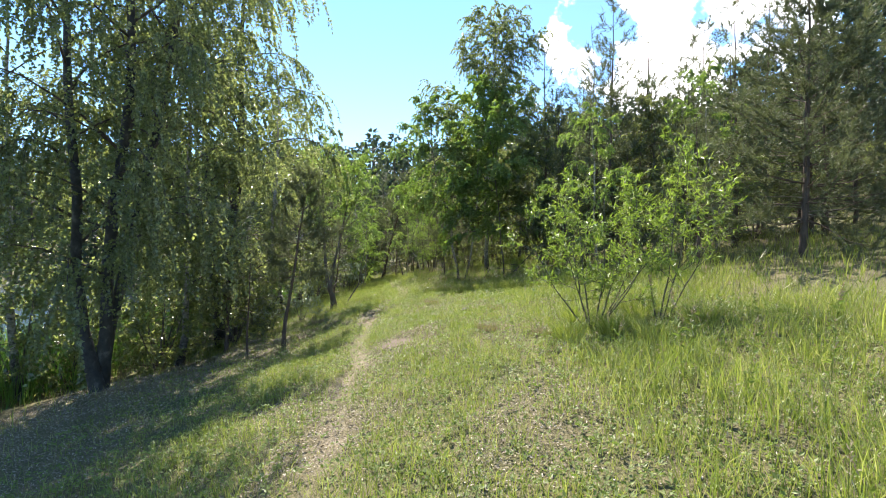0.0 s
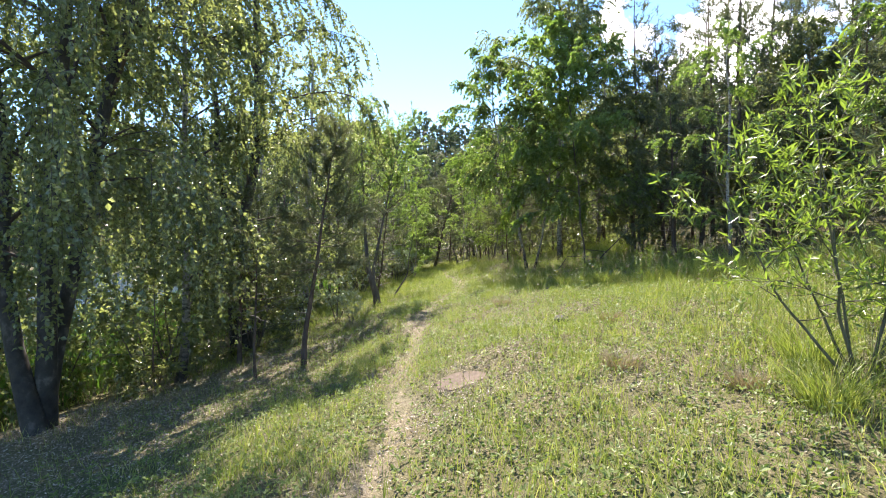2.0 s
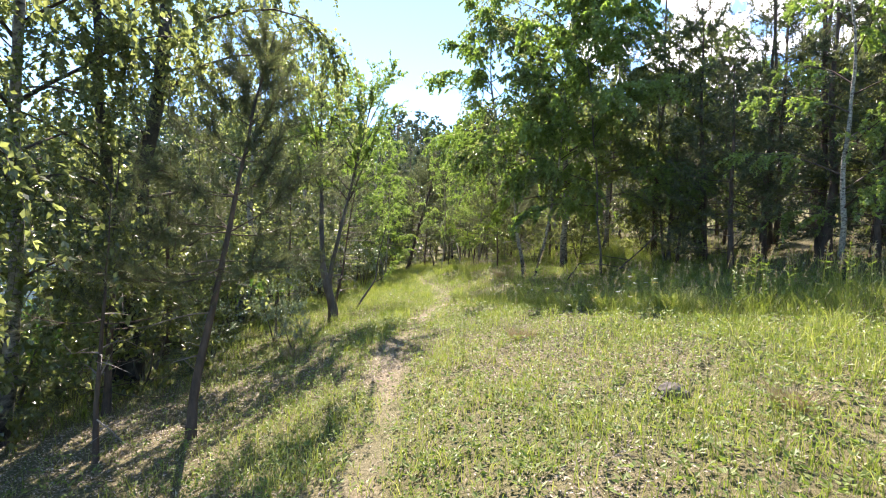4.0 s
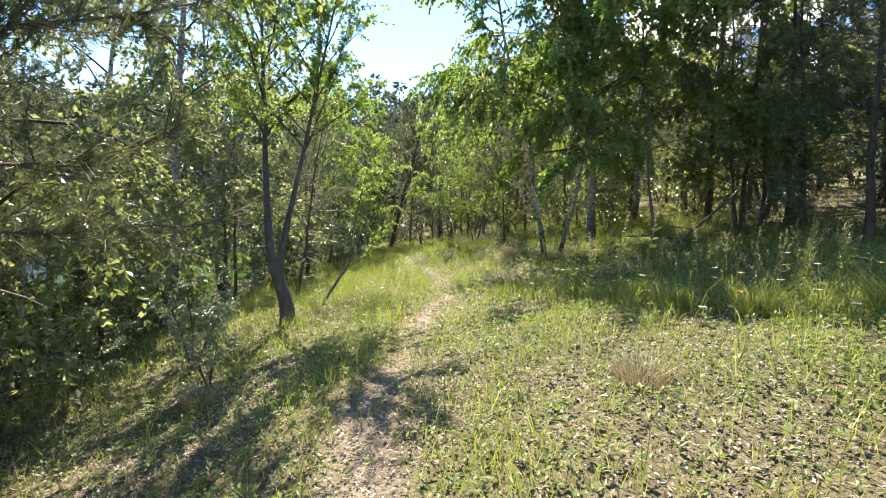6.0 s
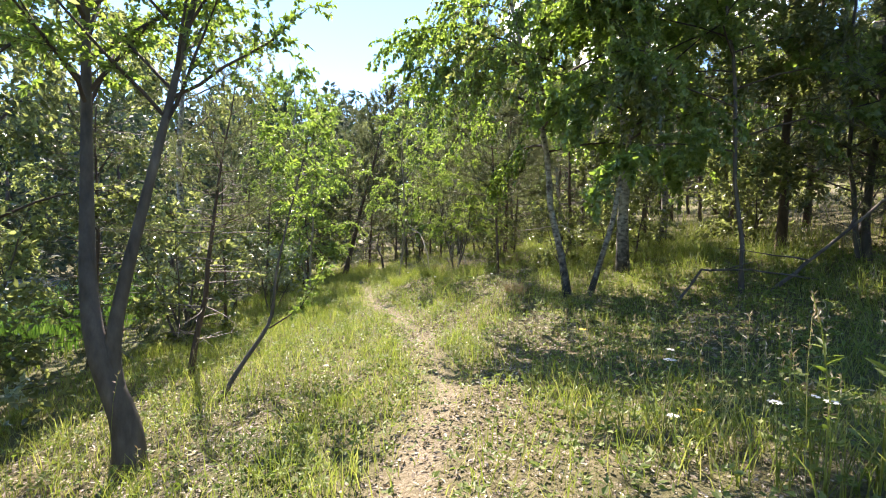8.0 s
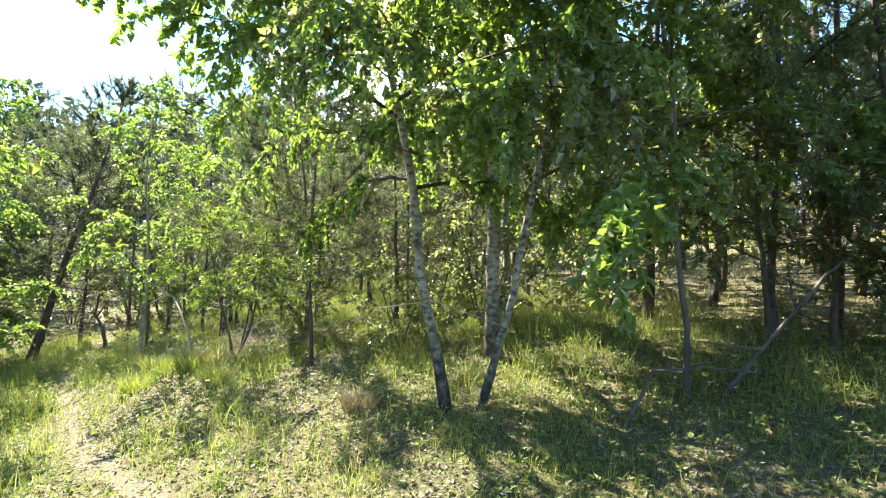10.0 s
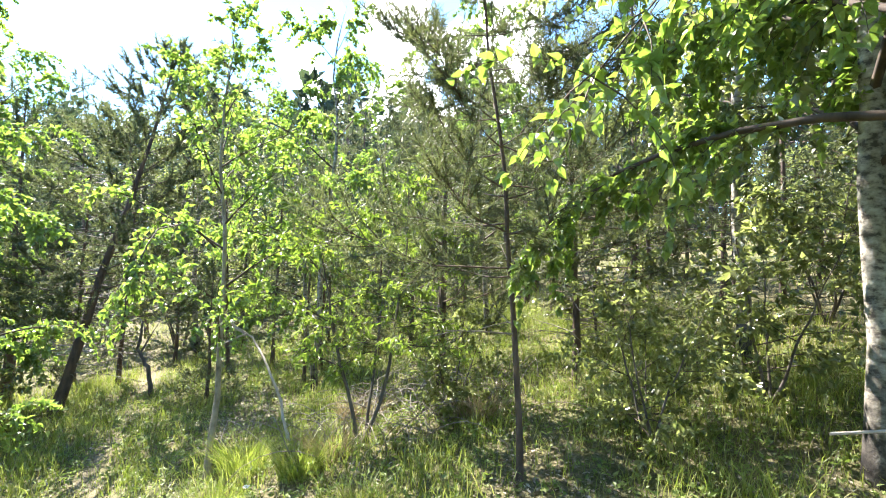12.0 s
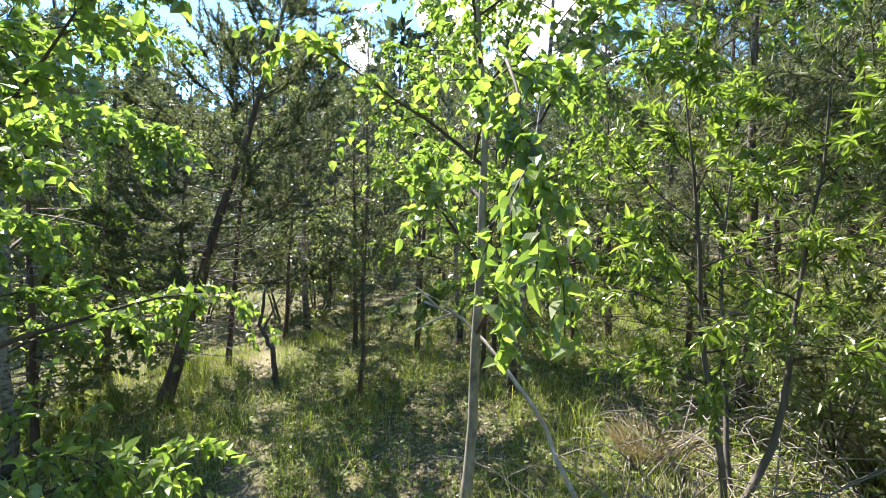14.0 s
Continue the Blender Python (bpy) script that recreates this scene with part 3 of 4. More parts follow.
stand(leafy_tree("birch", "slim white-barked birch with drooping leafy twigs", "birch tree", 13,
                 [((0.3, 0.3, 9.5), 0.095, (0.1, 0.05, 0))],
                 limbs=20, first=0.22, reach=0.17, rise=(30, 60), droop=0.3, twigs=26, twig=1.0, hang=0.6, per=34, leaf=0.075, bark_mat=BIRCH_BARK, leaf_mat=BIRCH_LEAF), -6.6, 17.2)

# birches in the middle of the wood's edge
stand(leafy_tree("birch", "tall birch with a black cracked foot and white stem", "birch tree", 21,
                 [((0.5, 0.3, 9.9), 0.085, (-0.1, 0, 0))],
                 limbs=44, first=0.2, reach=0.27, rise=(25, 66), droop=0.22, twigs=38, twig=1.0, hang=0.5, per=44, leaf=0.070, shape=0.5, bark_mat=BIRCH_BARK, leaf_mat=BIRCH_LEAF), 1.5, 18.95)
stand(leafy_tree("birch", "young birch with a white stem leaning out over the path", "birch tree", 22,
                 [((-1.2, 0.0, 6.9), 0.05, (-0.05, 0, 0))],
                 limbs=30, first=0.28, reach=0.27, rise=(5, 50), droop=0.25, twigs=30, twig=0.6, hang=0.4, per=36, leaf=0.062, wide=0.85, bark_mat=BIRCH_BARK, leaf_mat=YOUNG_LEAF, fine=True,
                 extra=[((-0.35, 0, 2.2), (-0.8, 0.2, 2.35), (-1.3, 0.4, 2.4), (-1.6, 0.5, 2.0)), ((-0.45, 0, 2.7), (-0.9, 0.0, 2.95), (-1.5, 0.1, 2.8), (-1.85, 0.1, 2.3)),
                        ((-0.55, 0, 3.2), (-1.0, 0.35, 3.4), (-1.5, 0.7, 3.3), (-1.8, 0.85, 2.8)), ((-0.5, 0, 3.0), (-0.9, -0.35, 3.2), (-1.3, -0.6, 3.0), (-1.5, -0.7, 2.5)),
                        ((-0.6, 0, 3.5), (-1.1, -0.2, 3.7), (-1.6, -0.3, 3.6), (-1.9, -0.3, 3.2)),
                        ((-0.6, 0, 3.4), (-0.8, -0.6, 3.5), (-1.0, -1.1, 3.3), (-1.1, -1.4, 2.8)), ((-0.7, 0, 4.0), (-0.65, -0.7, 4.3), (-0.65, -1.3, 4.1), (-0.65, -1.7, 3.5)),
                        ((-0.75, 0, 4.5), (-1.1, -0.5, 4.8), (-1.4, -1.0, 4.6), (-1.5, -1.3, 4.1)), ((-0.5, 0, 3.2), (-0.2, -0.6, 3.4), (0.1, -1.1, 3.2), (0.2, -1.4, 2.7)), ((-0.8, 0, 4.8), (-0.6, -0.6, 5.1), (-0.3, -1.1, 4.9), (-0.2, -1.4, 4.4))]), 0.385, 18.1)
stand(leafy_tree("birch", "thin birch leaning away from its twin stem", "birch tree", 23,
                 [((0.62, -0.8, 5.8), 0.038, (0.1, -0.1, 0))],
                 limbs=24, first=0.34, reach=0.30, rise=(10, 55), droop=0.2, twigs=26, twig=0.6, hang=0.35, per=24, leaf=0.064, wide=0.85, bark_mat=BIRCH_BARK, leaf_mat=YOUNG_LEAF, fine=True), 0.58, 17.95)
stand(leafy_tree("birch", "leafy birch with a thin dark stem shading the grass", "birch tree", 24,
                 [((-0.7, 0.1, 7.0), 0.026, (0.05, 0, 0))],
                 limbs=32, first=0.22, reach=0.31, rise=(5, 58), droop=0.2, twigs=30, twig=0.65, hang=0.35, per=46, leaf=0.072, wide=0.85, bark_mat=GREY_BARK, leaf_mat=YOUNG_LEAF), 1.95, 16.9)
BIRCH_KIND = [
    leafy_tree("birch", "slim birch with a pale stem at the wood's edge", "birch tree", 31, [((0.3, -0.2, 8.0), 0.07, (0.1, 0, 0))],
               limbs=18, first=0.2, reach=0.24, rise=(25, 60), droop=0.3, twigs=22, twig=0.8, hang=0.5, per=36, leaf=0.074, bark_mat=BIRCH_BARK, leaf_mat=BIRCH_LEAF, limb_parts=False, group="birches of the wood"),
    leafy_tree("birch", "slim birch with a pale stem at the wood's edge", "birch tree", 32, [((-0.4, 0.3, 7.0), 0.06, (0, 0.1, 0))],
               limbs=16, first=0.16, reach=0.27, rise=(20, 60), droop=0.28, twigs=22, twig=0.7, hang=0.4, per=36, leaf=0.072, bark_mat=BIRCH_BARK, leaf_mat=YOUNG_LEAF, limb_parts=False, group="birches of the wood"),
    leafy_tree("birch", "bushy birch with a dense crown low over the grass", "birch tree", 33, [((0.2, 0.2, 6.4), 0.05, (0.05, 0, 0)), ((-0.6, -0.2, 5.4), 0.035, (0, 0.05, 0))],
               limbs=20, first=0.16, reach=0.27, rise=(10, 60), droop=0.22, twigs=22, twig=0.7, hang=0.4, per=34, leaf=0.078, bark_mat=GREY_BARK, leaf_mat=BIRCH_LEAF, limb_parts=False, group="birches of the wood")]
BIRCH_SPOTS = [(0, 2.93, 20.6, 20, 1.0), (2, 3.4, 16.9, 0, 0.85), (2, 5.9, 13.9, 60, 0.75), (1, -0.4, 25.6, 0, 0.66), (0, -1.9, 28.5, 130, 0.8), (1, -0.7, 23.8, 160, 0.7), (1, 2.2, 24.2, 60, 0.8), (1, 3.9, 12.4, 90, 0.62), (1, 6.4, 11.4, 10, 0.66),
               (0, -7.6, 24.0, 40, 1.3), (0, -7.4, 21.0, 250, 1.1), (1, -5.6, 28.5, 170, 1.0), (1, 4.6, 18.2, 220, 0.8), (0, -6.1, 10.7, 30, 1.15), (0, -8.2, 9.0, 200, 1.1), (0, -9.0, 19.0, 80, 1.2), (0, -9.6, 14.5, 180, 1.1), (1, -4.6, 24.8, 20, 0.85)]
for i, (k, x, y, turn, s) in enumerate(BIRCH_SPOTS):
    first_use = i == [q[0] for q in BIRCH_SPOTS].index(k)
    stand(BIRCH_KIND[k], x, y, turn, s) if first_use else place(BIRCH_KIND[k], x, y, turn, s)

# young leafy trees by the path
stand(leafy_tree("cherry_tree", "small leafy tree with a curved forked grey-brown trunk", "tree", 41,
                 [((-0.5, 0.5, 5.5), 0.118, [(0.02, 0, 0.15), (-0.02, 0, 0.4), (-0.14, -0.05, 0.75), (-0.24, 0.0, 1.2), (-0.36, 0.25, 2.4)]), ((0.7, 0.5, 5.1), 0.088, [(0.02, 0, 0.15), (-0.02, 0, 0.4), (-0.10, -0.02, 0.75), (-0.02, 0.05, 1.3), (0.2, 0.2, 2.4)])],
                 limbs=19, first=0.8, reach=0.27, rise=(18, 55), droop=0.0, twigs=19, twig=0.42, hang=0.02, per=30, leaf=0.055, wide=0.52, bark_mat=GREY_BARK, leaf_mat=YOUNG_LEAF), -3.62, 15.0)
stand(leafy_tree("sapling", "thin dark sapling leaning sideways over the grass", "tree", 42,
                 [((0.85, 0.55, 2.8), 0.026, [(0.2, 0.2, 0.3), (0.45, 0.4, 0.68), (0.45, 0.45, 1.1), (0.6, 0.5, 1.8)])],
                 limbs=12, first=0.74, reach=0.17, rise=(10, 50), droop=0.05, twigs=9, twig=0.22, hang=0.1, per=18, leaf=0.055, wide=0.45, bark_mat=GREY_BARK, leaf_mat=YOUNG_LEAF,
                 extra=[((0.42, 0.37, 0.62), (0.7, 0.4, 0.8), (0.9, 0.45, 1.15))]), -3.52, 16.05)
stand(leafy_tree("sapling", "young birch sapling with a thin straight stem", "birch tree", 43,
                 [((0.05, 0.1, 4.0), 0.029, (0.03, 0, 0))],
                 limbs=18, first=0.28, reach=0.22, rise=(20, 60), droop=0.1, twigs=14, twig=0.40, hang=0.2, per=15, leaf=0.05, wide=0.85, bark_mat=PALE_BARK, leaf_mat=YOUNG_LEAF, fine=True,
                 extra=[((0.0, 0.0, 1.9), (-0.2, -0.5, 2.05), (-0.4, -1.0, 1.95), (-0.5, -1.3, 1.55))]), -2.0, 22.05)
stand(leafy_tree("sapling", "young birch beside the path with bright leaves", "birch tree", 44,
                 [((0.2, -0.2, 3.7), 0.03, (0.03, 0, 0)), ((-0.4, 0.2, 3.2), 0.024, (0, 0.05, 0))],
                 limbs=14, first=0.18, reach=0.26, rise=(15, 60), droop=0.12, twigs=17, twig=0.4, hang=0.25, per=22, leaf=0.05, wide=0.85, bark_mat=PALE_BARK, leaf_mat=YOUNG_LEAF, fine=True), -4.0, 22.3)
stand(leafy_tree("rowan_sapling", "leafy rowan sapling with thin arching stems", "shrub", 45,
                 [((-0.5, -0.1, 2.0), 0.018, (0, 0, 0)), ((0.3, -0.2, 2.3), 0.018, (0.1, 0, 0)), ((0.5, 0.4, 2.1), 0.015, (0, 0.1, 0))],
                 limbs=10, first=0.35, reach=0.3, rise=(0, 45), droop=0.1, twigs=11, twig=0.32, hang=0.1, per=20, leaf=0.06, wide=0.36, bark_mat=GREY_BARK, leaf_mat=WILLOW_LEAF, fine=True), -0.85, 21.6)
stand(pine_tree("pine", "slender young pine with a dark bowed stem", 46, (-0.5, 0.15, 4.6), 0.024, first=0.3, reach=0.21, whorl=0.27, arms=4, twigs=15, per=28, needle=0.08, width=0.006, limb_parts=True, dead=4, bow=(0.08, 0, 0)), -0.2, 20.25)
stand(pine_tree("pine", "young pine with full tufts of needles in the brush", 47, (0.1, 0.0, 4.0), 0.05, first=0.12, reach=0.32, whorl=0.34, arms=5, twigs=13, per=24, needle=0.08, width=0.006, limb_parts=True, dead=5), 0.35, 22.4)
stand(pine_tree("pine", "young pine with dead lower limbs in the brush", 48, (-0.1, 0.1, 3.6), 0.045, first=0.25, reach=0.32, whorl=0.34, arms=5, twigs=13, per=24, needle=0.08, width=0.006, limb_parts=True, dead=12), 1.5, 21.5)

# shrubs
stand(leafy_tree("willow_shrub", "bushy willow with many thin stems from one foot", "shrub", 51,
                 [((-0.95, 0.1, 1.5), 0.011, (-0.1, 0, 0)), ((-0.55, -0.3, 1.9), 0.0115, (0, 0, 0)), ((-0.25, 0.3, 2.1), 0.0115, (0, 0, 0)), ((0.1, -0.1, 1.9), 0.0125, (0.05, 0, 0)),
                  ((0.55, 0.2, 1.85), 0.0125, (0.1, 0, 0)), ((1.0, -0.1, 1.75), 0.011, (0.1, 0, 0)), ((0.85, 0.45, 1.6), 0.0105, (0.1, 0, 0)), ((-0.4, 0.6, 1.6), 0.0105, (0, 0.1, 0)), ((1.35, 0.2, 1.5), 0.0105, (0, 0, 0.1))],
                 limbs=7, first=0.24, reach=0.30, rise=(5, 60), droop=0.0, twigs=9, twig=0.34, hang=-0.02, per=10, leaf=0.085, wide=0.22, bark_mat=WILLOW_BARK, leaf_mat=WILLOW_LEAF, twig_mat=WILLOW_BARK), 2.0, 6.2)
stand(leafy_tree("willow_shrub", "younger willow with upright bright shoots", "shrub", 52,
                 [((-0.3, 0.1, 1.9), 0.0105, (-0.05, 0, 0)), ((0.2, -0.2, 2.3), 0.011, (0, 0, 0)), ((0.5, 0.3, 2.1), 0.0105, (0.1, 0, 0)), ((0.9, 0.1, 1.9), 0.0105, (0.1, 0, 0))],
                 limbs=7, first=0.22, reach=0.28, rise=(25, 60), droop=0.0, twigs=9, twig=0.34, hang=-0.02, per=10, leaf=0.085, wide=0.22, bark_mat=WILLOW_BARK, leaf_mat=WILLOW_LEAF, twig_mat=WILLOW_BARK), 2.75, 5.95)
GREY = leafy_tree("grey_willow", "low grey willow with silvery leaves", "shrub", 53,
                  [((-0.5, 0.1, 1.0), 0.012, (0, 0, 0.1)), ((0.1, -0.3, 1.2), 0.012, (0, 0, 0)), ((0.5, 0.2, 1.1), 0.012, (0, 0, 0)), ((-0.2, 0.5, 0.9), 0.011, (0, 0, 0))],
                  limbs=6, first=0.35, reach=0.3, rise=(10, 50), droop=0.05, twigs=8, twig=0.25, hang=0.0, per=13, leaf=0.05, wide=0.5, bark_mat=GREY_BARK, leaf_mat=GREY_LEAF, limb_parts=False, group="grey willows")
stand(GREY, -4.3, 13.9)
for x, y, turn, s in ((-5.0, 13.1, 90, 0.8), (-5.8, 20.6, 40, 1.5), (-3.6, 12.9, 150, 0.55), (-2.2, 30.0, 20, 2.0), (-4.4, 21.0, 290, 1.2)):
    place(GREY, x, y, turn, s)

# single pines
stand(pine_tree("pine", "young pine with a thin leaning stem and sparse limbs", 61, (0.38, 0.6, 3.5), 0.04, first=0.38, reach=0.235, whorl=0.3, arms=5, twigs=15, per=38, needle=0.085, width=0.0035,
                rise=(-5, 40), limb_parts=True, bow=(-0.1, 0, 0), shoot=0.2), -3.44, 9.98, 0, 1.12)
stand(pine_tree("pine", "thin half-bare pine sapling in the shade", 62, (0.05, 0.1, 2.3), 0.026, first=0.5, reach=0.28, whorl=0.35, arms=3, twigs=5, per=30, needle=0.06, width=0.0028, limb_parts=True, dead=8), -4.08, 9.65)
stand(pine_tree("pine", "slender pine beside the forked tree", 63, (0.5, 0.2, 3.6), 0.036, first=0.45, reach=0.28, whorl=0.32, arms=4, per=34, width=0.003, limb_parts=True, dead=34), -4.25, 17.3)
stand(pine_tree("pine", "dark pine leaning over the path's bend", 64, (1.4, 0.2, 5.6), 0.075, first=0.24, reach=0.26, whorl=0.3, arms=6, twigs=16, per=30, width=0.011, limb_parts=True, dead=36), -3.75, 26.0)
stand(pine_tree("pine", "bushy pine on the grassy slope with a bare lower stem", 65, (0.1, 0.1, 5.6), 0.07, first=0.13, reach=0.33, whorl=0.3, arms=6, twigs=18, per=30, needle=0.09, width=0.009, limb_parts=True, rise=(-5, 45)), 6.7, 9.0)
stand(pine_tree("pine", "young pine with a long bare leader shoot", 66, (0.1, 0.0, 5.9), 0.06, first=0.3, reach=0.24, whorl=0.5, arms=4, twigs=8, per=20, width=0.007), 4.4, 15.1)
stand(pine_tree("pine", "tall pine with a thin open top", 67, (0.2, 0.1, 7.8), 0.11, first=0.25, reach=0.26, whorl=0.5, arms=5, twigs=9, per=18, width=0.008), 7.2, 17.9)

# the pine plantation
PINE_KIND = [
    pine_tree("pine", "close-planted pine with a dark bare lower stem", 71, (0.2, 0.1, 7.0), 0.055, first=0.16, reach=0.22, whorl=0.5, arms=4, twigs=5, per=7, needle=0.125, width=0.02, dead=8, group="pine plantation", shoot=0.24),
    pine_tree("pine", "close-planted pine with a dark bare lower stem", 72, (-0.3, 0.2, 6.2), 0.05, first=0.12, reach=0.26, whorl=0.46, arms=4, twigs=5, per=7, needle=0.125, width=0.02, dead=8, group="pine plantation", shoot=0.24),
    pine_tree("pine", "bushy young pine with limbs close to the ground", 73, (0.1, 0.1, 4.2), 0.06, first=0.10, reach=0.33, whorl=0.42, arms=5, twigs=7, per=13, needle=0.10, width=0.015, dead=2, group="pine plantation", shoot=0.2),
    pine_tree("pine", "half-dead pine with a tangle of bare grey-brown twigs", 74, (0.2, -0.1, 4.4), 0.04, first=0.72, reach=0.24, whorl=0.4, arms=4, twigs=6, per=9, needle=0.1, width=0.014, dead=90, group="pine plantation", shoot=0.2)]
spot_rng = np.random.default_rng(7)
PINE_SPOTS = []
for row in range(18):
    for col in range(9):
        x, y = 2.2 + 1.65 * col + spot_rng.normal() * 0.28, 10.5 + 1.35 * row + spot_rng.normal() * 0.3
        edge = 4.6 if y < 16 else 3.6 if y < 22 else 2.4 if y < 30 else -1.4
        if x < edge or (y < 13.5 and x < 7.6) or x > edge + 5.6 or (abs(x - 7.2) < 0.8 and abs(y - 17.9) < 0.8):
            continue
        PINE_SPOTS.append((int(spot_rng.integers(0, 2)), x, y, spot_rng.uniform(0, 360), spot_rng.uniform(0.82, 1.2)))
for y in np.arange(23.6, 32, 1.9):
    for x in np.arange(-0.9, 2.2, 1.6):
        PINE_SPOTS.append((int(spot_rng.integers(0, 2)), x + spot_rng.normal() * 0.3, y + 0.8 + spot_rng.normal() * 0.3, spot_rng.uniform(0, 360), min(1.0, 0.42 + 0.05 * (y - 23)) * spot_rng.uniform(0.9, 1.2)))
PINE_SPOTS += [(2, 3.6, 14.6, 140, 0.9), (2, 4.7, 13.9, 30, 1.25), (2, -4.7, 28.0, 40, 1.25), (2, -5.7, 27.0, 150, 1.15), (2, 6.1, 14.6, 10, 1.3), (2, -5.3, 11.3, 0, 0.8), (2, -6.2, 13.8, 60, 0.9), (2, -7.6, 16.0, 200, 1.0), (2, -6.4, 19.0, 30, 0.9), (2, -5.6, 22.5, 80, 0.9), (0, -6.6, 26.5, 30, 0.9), (1, -5.2, 30.5, 90, 1.0),
               (0, -8.4, 29.0, 10, 1.2), (1, -3.0, 33.0, 50, 1.1), (0, -1.2, 35.5, 20, 1.35), (1, -4.8, 36.0, 80, 1.3), (0, -8.0, 34.5, 140, 1.25), (2, 5.2, 9.9, 40, 0.75), (2, 8.6, 8.0, 90, 1.1), (2, 8.9, 11.4, 10, 1.2), (2, 4.9, 13.2, 220, 0.8),
               (2, 3.4, 16.4, 10, 0.6), (1, 10.8, 9.6, 70, 0.95), (0, 12.5, 12.0, 70, 0.95), (2, 7.4, 12.4, 70, 1.2), (2, 9.6, 13.2, 10, 1.3), (2, 6.2, 12.6, 200, 1.0), (2, 10.4, 10.8, 100, 1.1), (2, 0.9, 24.4, 70, 0.7),
               (3, -3.1, 27.3, 0, 1.0), (3, -2.3, 28.2, 80, 0.9), (3, -1.5, 26.6, 160, 0.85), (3, -4.6, 25.4, 230, 0.9), (3, -0.4, 24.7, 300, 0.7), (3, -5.2, 23.4, 40, 0.8), (3, -5.7, 18.0, 120, 0.9), (3, -6.3, 15.2, 200, 0.9), (3, -4.9, 20.2, 280, 0.75), (3, 0.7, 23.2, 20, 0.7), (3, 1.9, 21.9, 100, 0.75), (3, -3.9, 28.6, 340, 1.1), (2, -1.9, 24.6, 10, 0.45)]
used = set()
for k, x, y, turn, s in PINE_SPOTS:
    place(PINE_KIND[k], x, y, turn, s) if k in used else stand(PINE_KIND[k], x, y, turn, s)
    used.add(k)


# undergrowth
BUSH = [leafy_tree("bush", "dense dark leafy bush in the undergrowth", "shrub", 81 + k,
                   [((-0.7, 0.2, 1.9), 0.02, (0, 0, 0.1)), ((0.5, -0.5, 2.3), 0.022, (0, 0, 0)), ((0.6, 0.6, 2.0), 0.02, (0, 0, 0)), ((-0.2, -0.7, 1.6), 0.018, (0, 0, 0))],
                   limbs=9, first=0.1, reach=0.4, rise=(0, 55), droop=0.1, twigs=9, twig=0.45, hang=0.1, per=11, leaf=0.10, wide=0.6, bark_mat=GREY_BARK, leaf_mat=BIRCH_LEAF, limb_parts=False, group="bushes of the undergrowth") for k in range(2)]
BUSH_SPOTS = [(-6.4, 10.4, 1.0), (-5.6, 12.4, 0.9), (-8.0, 10.0, 1.0), (-6.8, 14.6, 1.1), (-6.2, 16.2, 1.0), (-8.6, 9.3, 1.1), (-9.4, 11.6, 1.2), (-8.6, 7.2, 1.0), (-7.4, 12.2, 1.1), (-8.4, 15.4, 1.2), (-7.6, 18.4, 1.2), (-5.4, 19.6, 1.0), (-6.6, 22.6, 1.2), (-5.0, 26.4, 1.0), (-7.6, 28.0, 1.3), (-1.6, 29.5, 1.0), (-3.6, 31.0, 1.1),
              (0.4, 26.4, 0.8), (2.4, 27.0, 0.9), (1.4, 29.5, 1.0), (4.6, 28.0, 1.1), (7.0, 29.0, 1.1), (9.6, 26.5, 1.2), (12.0, 22.5, 1.2), (12.6, 18.6, 1.2), (12.8, 15.0, 1.1), (-0.6, 32.0, 1.2), (3.2, 32.0, 1.2), (13.4, 25.0, 1.3), (8.6, 13.6, 0.9), (0.9, 20.1, 0.55), (2.1, 19.9, 0.7), (0.1, 21.7, 0.45), (2.6, 22.2, 0.8), (-4.9, 23.5, 0.55), (-5.8, 24.8, 0.8), (8.6, 16.6, 1.1), (9.6, 19.4, 1.2), (8.0, 21.6, 1.1), (7.0, 25.0, 1.0), (3.7, 19.2, 0.7), (4.7, 20.6, 0.8)]
for i, (x, y, s) in enumerate(BUSH_SPOTS):
    place(BUSH[i % 2], x, y, i * 77.0, s) if i > 1 else stand(BUSH[i], x, y, i * 77.0, s)


